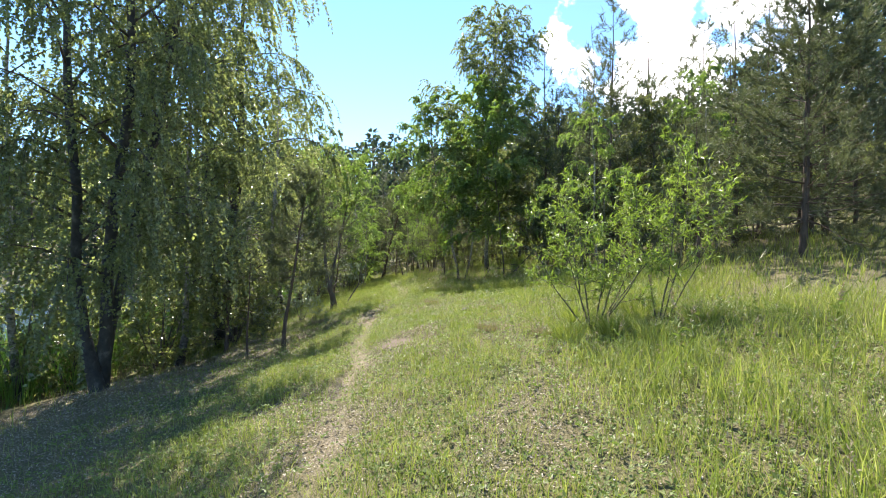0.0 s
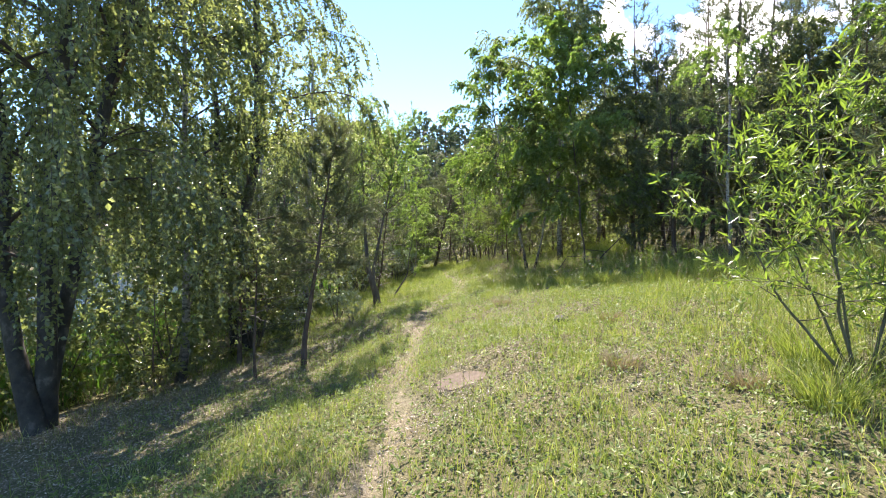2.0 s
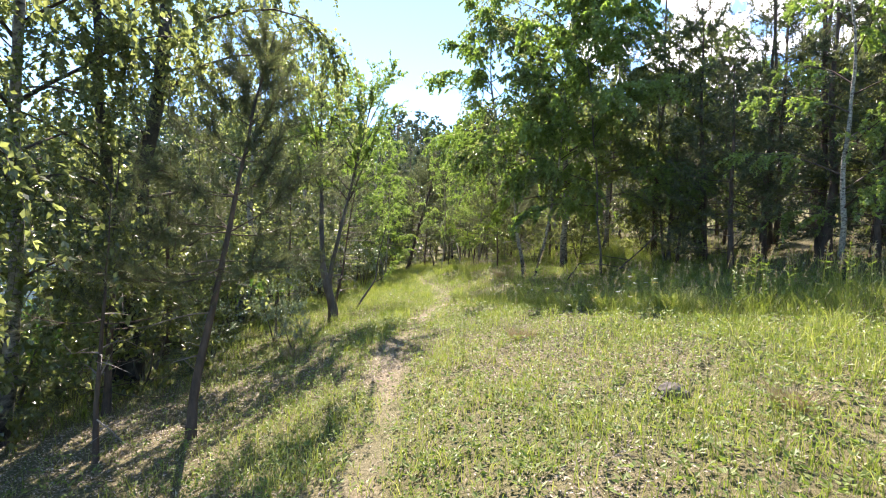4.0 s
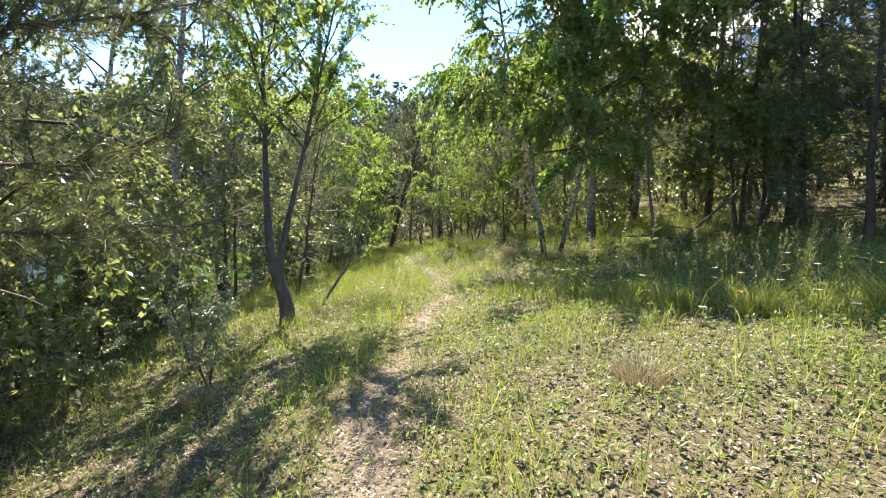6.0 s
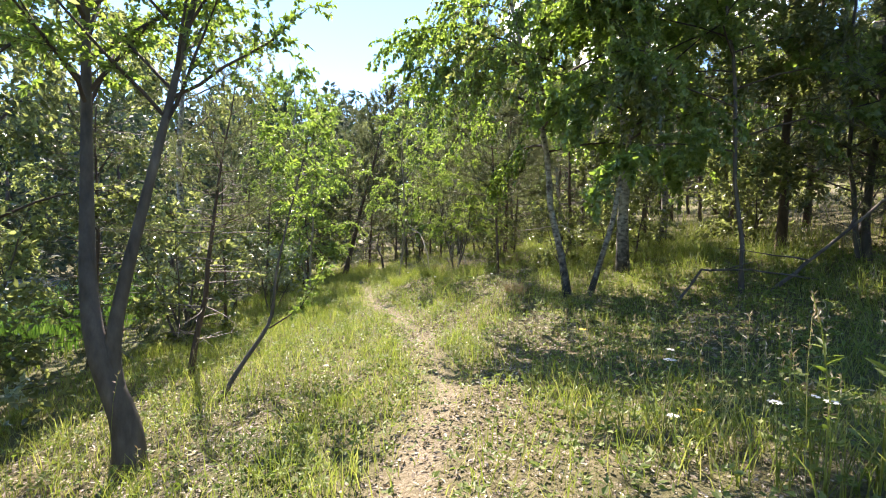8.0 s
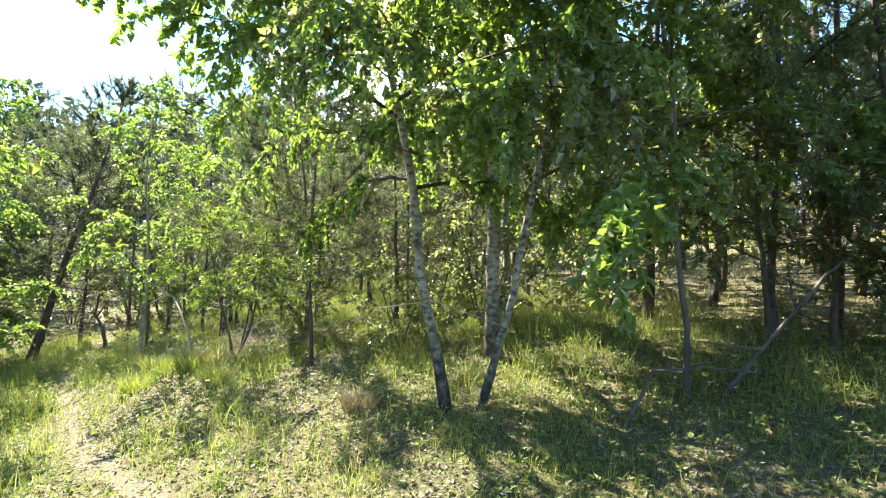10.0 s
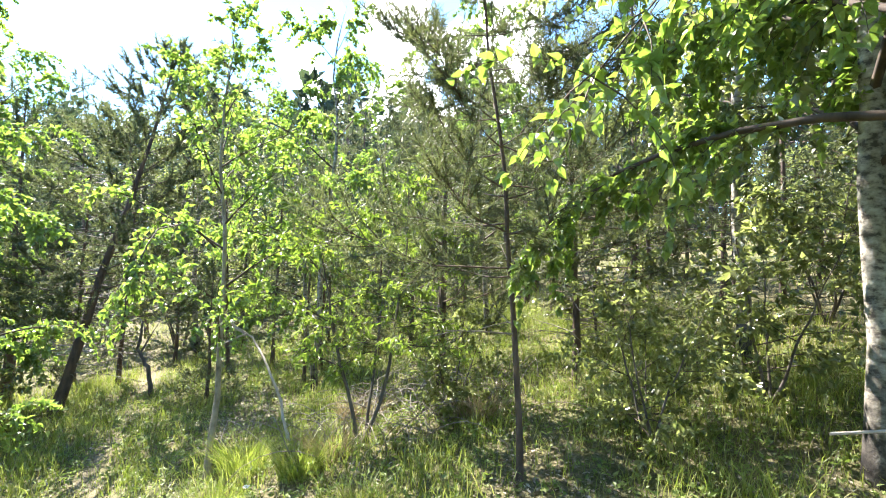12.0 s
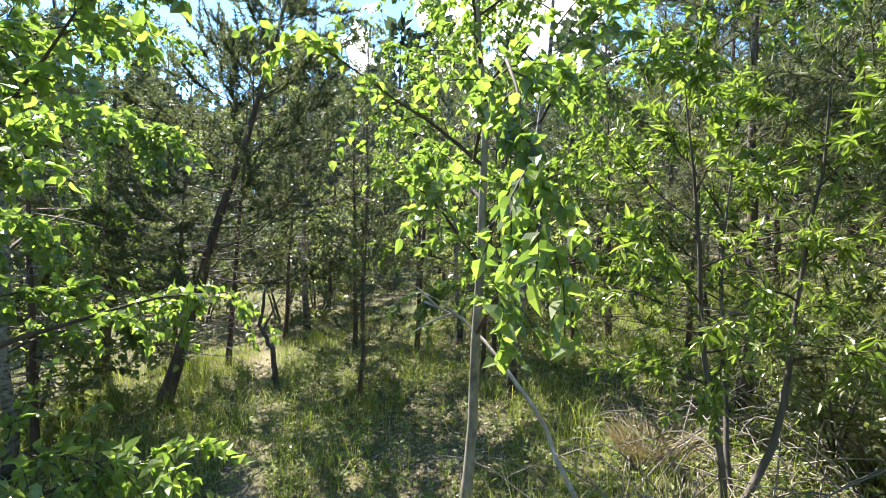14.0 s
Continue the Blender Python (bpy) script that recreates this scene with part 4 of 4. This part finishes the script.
# ---- far woods ----
def far_woods():
    rng = np.random.default_rng(5)
    b = Build()
    spots = []
    for x in np.arange(-70, 75, 3.2):
        for y in (84, 90, 97, 104, 112):
            spots.append((x + rng.normal(), y + rng.normal() * 2, rng.uniform(12, 17), 1))
    for x in np.arange(-24, 32, 2.6):
        for y in (38, 42, 47):
            spots.append((x + rng.normal() * 0.8, y + rng.normal(), rng.uniform(7.0, 9.5), 1))
    for x in np.arange(-60, -24, 3.0):
        for y in (51, 57, 64):
            spots.append((x + rng.normal(), y + rng.normal(), rng.uniform(9, 13), 0))
    for y in np.arange(-60, 100, 3.2):
        for x in (-64, -69, -75):
            spots.append((x + rng.normal(), y + rng.normal(), rng.uniform(9, 14), 0))
    for y in np.arange(-6, 36, 2.6):
        for x in (16.5, 19.0, 22.5):
            spots.append((x + rng.normal() * 0.7, y + rng.normal(), rng.uniform(6.5, 9.5), 1))
    for x, y, h, conifer in spots:
        z = float(height(x, y))
        tube(b, [(x, y, z - 0.2), (x, y, z + h * 0.5), (x, y, z + h * 0.97)], [0.018 * h, 0.012 * h, 0.01], 5, 0)
        n = 480 if y < 60 and x > -40 else 280
        u = rng.uniform(0.02, 1.0, n)
        a = rng.uniform(0, 6.28, n)
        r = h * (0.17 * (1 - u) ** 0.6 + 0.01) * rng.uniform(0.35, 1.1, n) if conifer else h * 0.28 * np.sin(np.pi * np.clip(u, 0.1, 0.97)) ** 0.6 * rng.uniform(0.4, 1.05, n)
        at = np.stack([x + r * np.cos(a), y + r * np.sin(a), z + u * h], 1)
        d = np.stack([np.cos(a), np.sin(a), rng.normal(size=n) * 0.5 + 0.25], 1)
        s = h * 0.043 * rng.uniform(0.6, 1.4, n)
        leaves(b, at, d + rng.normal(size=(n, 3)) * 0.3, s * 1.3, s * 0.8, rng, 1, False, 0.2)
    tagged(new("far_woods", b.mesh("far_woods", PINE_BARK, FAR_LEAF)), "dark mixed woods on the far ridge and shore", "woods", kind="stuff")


far_woods()


# ---- ground cover ----
def scatter(n, x0, x1, y0, y1, rng):
    return rng.uniform(x0, x1, n), rng.uniform(y0, y1, n)


def on_ground(x, y, lift=0.0):
    return np.stack([x, y, height(x, y) - 0.03 * trail(x, y) + lift], 1)


def shade(x, y):
    """Where trees stand close, the grass is thin."""
    return np.clip(smooth(2.6, 4.6, x) * smooth(10, 14, y) + smooth(-2.4, -3.4, x) * smooth(13, 10, y) * 0.85, 0, 1)


def meadow():
    rng = np.random.default_rng(101)
    b = Build()
    for n, box, h, w in ((190000, (-6.0, 5.0, 0.3, 13.5), 0.14, 0.0048), (170000, (-6.0, 5.0, 13.5, 28), 0.19, 0.0055), (60000, (-12, 17, 2, 36), 0.24, 0.012), (36000, (-9, 9, -7, 13), 0.17, 0.009)):
        x, y = scatter(n, *box, rng)
        clump = 0.5 + 0.5 * np.sin(5.1 * x + 3 * np.sin(2.3 * y)) * np.sin(4.7 * y + 2 * np.sin(1.9 * x))
        keep = rng.uniform(0, 1, n) < (1 - 0.85 * np.clip(trail(x, y) * 1.2, 0, 1)) * (1 - 0.66 * np.clip(bare(x, y), 0, 1)) * (1 - 0.8 * shade(x, y)) * (0.35 + 0.65 * clump)
        keep &= open_earth(x, y)
        if w > 0.008:
            keep &= (x > 4.2 + 0.6 * rng.uniform(-1, 1, n)) | (x < -5.6 + 0.6 * rng.uniform(-1, 1, n)) | (y > 27.5 + rng.uniform(-1, 1, n)) | (y < 0.6 + rng.uniform(-0.6, 0.6, n))
        lush = 1 + 1.0 * smooth(0.8, 2.2, x) * smooth(6.5, 4.0, y) + 0.7 * smooth(-0.6, 0.2, x) * np.exp(-((y - shade_edge(x)) / 0.3) ** 2) - 0.45 * smooth(-1.0, -0.2, x) * smooth(0.3, 0.7, y - shade_edge(x)) * smooth(18.5, 17, y) + 0.6 * smooth(1.5, 3.0, x) * smooth(6, 9, y)
        x, y, lush, clump = x[keep], y[keep], lush[keep], clump[keep]
        hh = h * lush * (0.55 + 0.8 * clump) * rng.uniform(0.35, 1.3, len(x)) * (1 - 0.5 * trail(x, y))
        blades(b, on_ground(x, y, -0.01), hh, w * rng.uniform(0.6, 1.3, len(x)), rng.uniform(0.1, 0.8, len(x)), rng)
    tagged(new("meadow_grass", b.mesh("meadow_grass", GRASS)), "uneven sunlit meadow grass, green and straw-coloured", "grass", kind="stuff")


def herbs():
    rng = np.random.default_rng(102)
    b = Build()
    for n, box, s in ((110000, (-4.5, 4, 0.3, 13), 0.034), (90000, (-5, 4, 13, 27), 0.040)):
        x, y = scatter(n // 4, *box, rng)
        keep = rng.uniform(0, 1, len(x)) < (1 - 0.85 * np.clip(trail(x, y) * 1.2, 0, 1)) * (1 - 0.6 * shade(x, y)) * (1 - 0.58 * np.clip(bare(x, y), 0, 1))
        keep &= open_earth(x, y)
        x, y = x[keep], y[keep]
        c = on_ground(x, y)
        lift = rng.uniform(0.01, 0.09, len(x))
        for k in range(4):
            a = rng.uniform(0, 6.28, len(x))
            d = np.stack([np.cos(a), np.sin(a), rng.uniform(0.1, 0.7, len(x))], 1)
            leaves(b, c + [0, 0, 1] * lift[:, None] + d * 0.012, d, s * rng.uniform(0.6, 1.4, len(x)), s * 0.6 * rng.uniform(0.7, 1.2, len(x)), rng, 0, False, 0.9)
    tagged(new("low_herbs", b.mesh("low_herbs", HERB)), "low broad-leaved herbs and clover between the grass", "herbs", kind="stuff")


def litter():
    rng = np.random.default_rng(103)
    b = Build()
    for n, box, s in ((220000, (-6.5, 3.2, 0.3, 14), 0.025), (105000, (-5, 4.5, 14, 26), 0.036)):
        x, y = scatter(n, *box, rng)
        keep = rng.uniform(0, 1, n) < 0.14 + 0.75 * np.clip(bare(x, y), 0, 1) - 0.08 * trail(x, y) + 0.2 * shade(x, y)
        keep &= open_earth(x, y)
        x, y = x[keep], y[keep]
        a = rng.uniform(0, 6.28, len(x))
        d = np.stack([np.cos(a), np.sin(a), rng.normal(size=len(x)) * 0.25], 1)
        leaves(b, on_ground(x, y, 0.008) + [0, 0, 1] * rng.uniform(0, 0.01, len(x))[:, None], d, s * rng.uniform(0.3, 1.6, len(x)), s * 0.55 * rng.uniform(0.6, 1.2, len(x)), rng, 0, False, 0.6)
    tagged(new("leaf_litter", b.mesh("leaf_litter", LITTER)), "pale dry leaves strewn over the ground", "leaf litter", kind="stuff")


def stalks():
    """Tall flowering grass: a thin stem with a loose head."""
    rng = np.random.default_rng(104)
    b = Build()
    for n, box, hmin, hmax in ((330, (-0.9, 3.4, -0.3, 0.35), 0.35, 0.7), (260, (1.4, 4.0, 1.5, 9.0), 0.35, 0.75), (160, (-4.2, 3.5, 14, 24), 0.35, 0.8), (120, (-3.6, 0.8, 2, 12), 0.25, 0.5)):
        x, y = scatter(n, *box, rng)
        y = y + shade_edge(x) if box[3] < 1 else y
        keep = rng.uniform(0, 1, n) > trail(x, y) * 2
        for px, py in zip(x[keep], y[keep]):
            h = rng.uniform(hmin, hmax)
            base = on_ground(np.array([px]), np.array([py]))[0]
            ll = limb_line(base, (rng.normal() * 0.12, rng.normal() * 0.12, 1), h, rng.uniform(0, 0.12), rng, 5)
            tube(b, ll, np.linspace(0.0022, 0.001, 5), 3, 0)
            k = 9
            at = along(ll, rng.uniform(0.8, 1.0, k))
            leaves(b, at, rng.normal(size=(k, 3)) * 0.5 + [0, 0, 0.7], rng.uniform(0.018, 0.035, k), 0.007, rng, 1)
            blades(b, np.repeat(base[None], 2, 0), np.full(2, h * 0.55), np.full(2, 0.006), np.full(2, 0.6), rng, 0)
    tagged(new("tall_grass", b.mesh("tall_grass", GRASS, STRAW)), "tall flowering grass stalks with pale seed heads", "grass", kind="stuff")


def reeds():
    rng = np.random.default_rng(105)
    b = Build()
    x, y = scatter(16000, -13.0, -7.6, 2, 26, rng)
    keep = rng.uniform(0, 1, len(x)) < smooth(-6.8, -8.6, x)
    x, y = x[keep], y[keep]
    blades(b, on_ground(x, y, -0.02), rng.uniform(0.5, 1.4, len(x)), rng.uniform(0.012, 0.025, len(x)), rng.uniform(0.05, 0.4, len(x)), rng)
    tagged(new("reeds", b.mesh("reeds", REED)), "bright green reeds and tall grass along the lake shore", "reeds", kind="stuff")


meadow()
herbs()
litter()
stalks()
reeds()


# ---- small things ----
def stick(name, label, pts, r0, r1, mat, forks=(), seed=1):
    """A dead branch: its main stem, and its side branches as parts."""
    rng = np.random.default_rng(seed)
    root = tagged(new(name), label, "dead branch")
    base = np.asarray(pts[0], float)
    root.location = base
    line = np.asarray(pts, float) - base
    fine = along(line, np.linspace(0, 1, 16)) + rng.normal(size=(16, 3)) * r0 * 0.25
    b = Build()
    tube(b, fine, np.linspace(r0, r1, 16), 7)
    part("stem", b.mesh("stem", mat), root)
    for u, way, ln in forks:
        b = Build()
        ll = limb_line(along(line, u), way, ln, 0.05, rng, 6)
        tube(b, ll, np.linspace(r1 * 1.1 + 0.002, 0.002, 6), 5)
        part("side_branch", b.mesh("side_branch", mat), root)
    return root


def ground_at(x, y, lift=0.0):
    return (x, y, float(height(x, y)) + lift)


stick("broken_branch", "bleached broken branch standing bent among the twigs", [ground_at(-1.33, 22.0, -0.01), (-1.41, 22.38, 0.57), (-1.5, 22.8, 0.84), (-1.56, 23.1, 0.98), (-1.75, 23.3, 1.06)], 0.015, 0.008, DEAD_WOOD,
      [(0.72, (-0.6, 0.2, 0.5), 0.35), (0.8, (-0.6, 0.1, -0.1), 0.4), (0.9, (-0.5, 0.3, 0.4), 0.3)], 3)
stick("dead_branch", "thin bare pale branch lying across birch stems", [(-0.15, 18.5, 1.12), (0.26, 18.17, 1.2), (0.5, 18.0, 1.1), (0.74, 17.84, 1.0)], 0.006, 0.0035, DEAD_WOOD, [(0.4, (0.3, -0.2, -0.5), 0.25)], 4)
stick("leaning_dead_tree", "dark dead trunk leaning in the undergrowth", [ground_at(2.1, 16.7, -0.03), (2.5, 16.55, 0.9), (3.0, 16.3, 1.5), (3.2, 16.2, 1.65)], 0.022, 0.009, GREY_BARK, [(0.3, (-0.8, 0.1, 0.1), 0.9), (0.5, (0.6, 0.3, 0.6), 0.7)], 5)
stick("fallen_branch", "dark fallen branch resting on the grass", [ground_at(1.2, 16.9, 0.02), (1.45, 16.85, 0.72), (1.9, 16.7, 0.74), (2.5, 16.5, 0.66)], 0.016, 0.008, GREY_BARK, [(0.5, (0.2, -0.4, 0.2), 0.4)], 6)
stick("dead_sapling", "thin dead stem standing crooked by the path", [ground_at(-2.55, 25.9, -0.02), (-2.62, 25.9, 0.25), (-2.75, 25.95, 0.5), (-2.7, 26.0, 0.9)], 0.035, 0.015, GREY_BARK, [(0.6, (0.4, 0, 0.6), 0.5)], 7)


def brush_pile():
    rng = np.random.default_rng(8)
    b = Build()
    for i in range(130):
        x, y = -0.45 + rng.normal() * 0.55, 21.9 + rng.normal() * 0.4
        base = ground_at(x, y, 0.02)
        a = rng.uniform(0, 6.28)
        ll = limb_line(base, (math.cos(a), math.sin(a), rng.uniform(0.3, 1.4)), rng.uniform(0.35, 0.9), rng.uniform(0.2, 0.6), rng, 7)
        ll[:, 2] = np.maximum(ll[:, 2], height(ll[:, 0], ll[:, 1]) + 0.01)
        tube(b, ll, np.linspace(0.005, 0.002, 7), 4)
    tagged(new("brush", b.mesh("brush", DEAD_TWIG)), "tangle of dry arching twigs and dead grass stems", "dry brush", kind="stuff")


brush_pile()


def daisy(x, y, h, mat, label, seed):
    rng = np.random.default_rng(seed)
    root = tagged(new("wildflower"), label, "flower", "wildflowers of the meadow")
    root.location = ground_at(x, y, -0.01)
    b = Build()
    ll = limb_line((0, 0, 0), (rng.normal() * 0.2, rng.normal() * 0.2, 1), h, 0.0, rng, 5)
    tube(b, ll, np.linspace(0.003, 0.002, 5), 4)
    part("stem", b.mesh("stem", HERB), root)
    b = Build()
    a = np.arange(10) * 0.628
    d = np.stack([np.cos(a), np.sin(a), np.full(10, 0.15)], 1)
    leaves(b, ll[-1] + d * 0.006, d, 0.024, 0.012, rng, 0, False, 3)
    part("flower_head", b.mesh("flower_head", mat), root)
    return root


flower_rng = np.random.default_rng(9)
for i in range(26):
    x = flower_rng.uniform(-0.7, 1.6)
    y = float(shade_edge(x)) + flower_rng.normal() * 0.35
    daisy(x, y, flower_rng.uniform(0.15, 0.5), PETAL if i % 4 else YELLOW, "small white meadow flower on a thin stem" if i % 4 else "small yellow meadow flower on a thin stem", 200 + i)
for i in range(10):
    x, y = flower_rng.uniform(-2.6, 1.2), flower_rng.uniform(14.5, 23)
    daisy(x, y, flower_rng.uniform(0.12, 0.35), PETAL, "small white meadow flower on a thin stem", 300 + i)


def mound(x, y, r, h, label, seed):
    """A crumbly heap of soil."""
    rng = np.random.default_rng(seed)
    bm = bmesh.new()
    bmesh.ops.create_icosphere(bm, subdivisions=3, radius=1)
    for v in bm.verts:
        k = 1 + 0.25 * noise.noise(v.co * 2.3 + Vector((seed, 0, 0)))
        v.co = Vector((v.co.x * r * k, v.co.y * r * 0.75 * k, max(v.co.z, -0.3) * h * k))
    me = bpy.data.meshes.new("soil_heap")
    bm.to_mesh(me)
    bm.free()
    me.materials.append(GREY_BARK)
    ob = tagged(new("soil_heap", me), label, "soil heap")
    ob.location = ground_at(x, y, 0.0)


mound(0.4, 9.0, 0.11, 0.09, "small dark heap of soil in the grass", 3)


def worn_spot(x, y, rx, ry, label):
    """A low oval of bare brown earth."""
    bm = bmesh.new()
    rings = [[bm.verts.new((r * math.cos(k * math.pi / 18), r * math.sin(k * math.pi / 18), 0)) for k in range(36)] for r in (1.0, 0.78, 0.5, 0.25)]
    for outer, inner in zip(rings, rings[1:]):
        for k in range(36):
            bm.faces.new((outer[k], outer[(k + 1) % 36], inner[(k + 1) % 36], inner[k]))
    bm.faces.new(rings[-1])
    for v in bm.verts:
        r = v.co.length
        k = 1 + 0.14 * noise.noise(v.co * 2.6)
        px, py = x + v.co.x * rx * k, y + v.co.y * ry * k
        v.co = Vector((px - x, py - y, float(height(px, py)) - float(height(x, y)) + (0.008 if r < 0.8 else -0.03)))
    me = bpy.data.meshes.new("bare_earth")
    bm.to_mesh(me)
    bm.free()
    me.materials.append(EARTH)
    tagged(new("bare_earth", me), label, "bare earth").location = (x, y, float(height(x, y)))


EARTH = bark("brown_earth", [(0.3, (0.085, 0.06, 0.04)), (0.6, (0.15, 0.112, 0.078)), (0.85, (0.24, 0.185, 0.135))], 22, (1, 1, 1), 0.6, 0.95)
worn_spot(-0.72, 7.32, 0.3, 0.24, "oval patch of bare brown earth beside the path")


def weed(seed, h):
    """An upright leafy stalk with a loose head."""
    rng = np.random.default_rng(seed)
    root = tagged(new("weed_stalk"), "upright leafy weed with a pale flowering head", "weed", "weeds at the edge of the shade")
    b = Build()
    ll = limb_line((0, 0, -0.02), (rng.normal() * 0.08, rng.normal() * 0.08, 1), h, 0.0, rng, 7)
    tube(b, ll, np.linspace(0.0045, 0.002, 7), 5)
    part("stem", b.mesh("stem", GRASS), root)
    b = Build()
    at = along(ll, rng.uniform(0.15, 0.85, 22))
    a = rng.uniform(0, 6.28, 22)
    leaves(b, at, np.stack([np.cos(a), np.sin(a), rng.uniform(0.1, 0.9, 22)], 1), rng.uniform(0.04, 0.08, 22), 0.018, rng, 0, True)
    part("foliage", b.mesh("foliage", HERB), root)
    b = Build()
    at = along(ll, rng.uniform(0.82, 1.0, 26))
    leaves(b, at, rng.normal(size=(26, 3)) * 0.6 + [0, 0, 0.6], rng.uniform(0.02, 0.035, 26), 0.011, rng)
    part("flower_head", b.mesh("flower_head", STRAW), root, "pale seed head")
    return root


WEEDS = [weed(400 + k, 0.55 + 0.08 * k) for k in range(4)]
weed_rng = np.random.default_rng(12)
for i in range(64):
    x, y = (weed_rng.uniform(-0.3, 3.2), weed_rng.normal() * 0.22) if i < 48 else (weed_rng.uniform(1.6, 3.4), weed_rng.uniform(3.0, 8.5))
    y = y + float(shade_edge(x)) if i < 48 else y
    if i < 4:
        stand(WEEDS[i], x, y, i * 70.0, 1.0)
    else:
        place(WEEDS[i % 4], x, y, weed_rng.uniform(0, 360), weed_rng.uniform(0.7, 1.2))


def tussock(seed, r, h, mat, label):
    rng = np.random.default_rng(seed)
    b = Build()
    n = 420
    a, d = rng.uniform(0, 6.28, n), r * np.sqrt(rng.uniform(0, 1, n))
    at = np.stack([d * np.cos(a), d * np.sin(a), np.full(n, -0.02)], 1)
    blades(b, at, h * rng.uniform(0.4, 1.2, n), np.full(n, 0.005), rng.uniform(0.3, 1.1, n), rng, 0, a + rng.normal(size=n) * 0.5)
    return tagged(new("grass_tussock", b.mesh("grass_tussock", mat)), label, "grass tussock", "grass tussocks")


DRY = tussock(501, 0.13, 0.16, STRAW, "dry straw-coloured grass tussock")
LUSH = tussock(502, 0.16, 0.34, GRASS, "tall green grass tussock")
stand(DRY, 0.65, 6.95)
stand(LUSH, 2.1, 5.75)
for x, y, s in ((1.35, 6.35, 0.9), (-0.35, 11.3, 1.0), (0.9, 8.6, 0.8), (-0.6, 22.3, 1.6), (0.2, 21.4, 1.5), (-0.2, 18.7, 1.2), (-1.1, 21.6, 1.4), (-3.4, 12.4, 1.0)):
    place(DRY, x, y, x * 90, s)
for x, y, s in ((1.6, 5.9, 0.9), (2.6, 6.2, 1.1), (3.1, 5.6, 1.0), (1.9, 6.6, 1.0), (2.4, 5.3, 0.9), (-1.4, 21.4, 0.9), (-1.75, 21.9, 1.0), (-2.0, 21.3, 0.8), (-1.2, 20.6, 0.8), (0.9, 12.35, 0.9), (1.5, 11.8, 1.0), (0.4, 12.65, 0.8)):
    place(LUSH, x, y, y * 50, s)
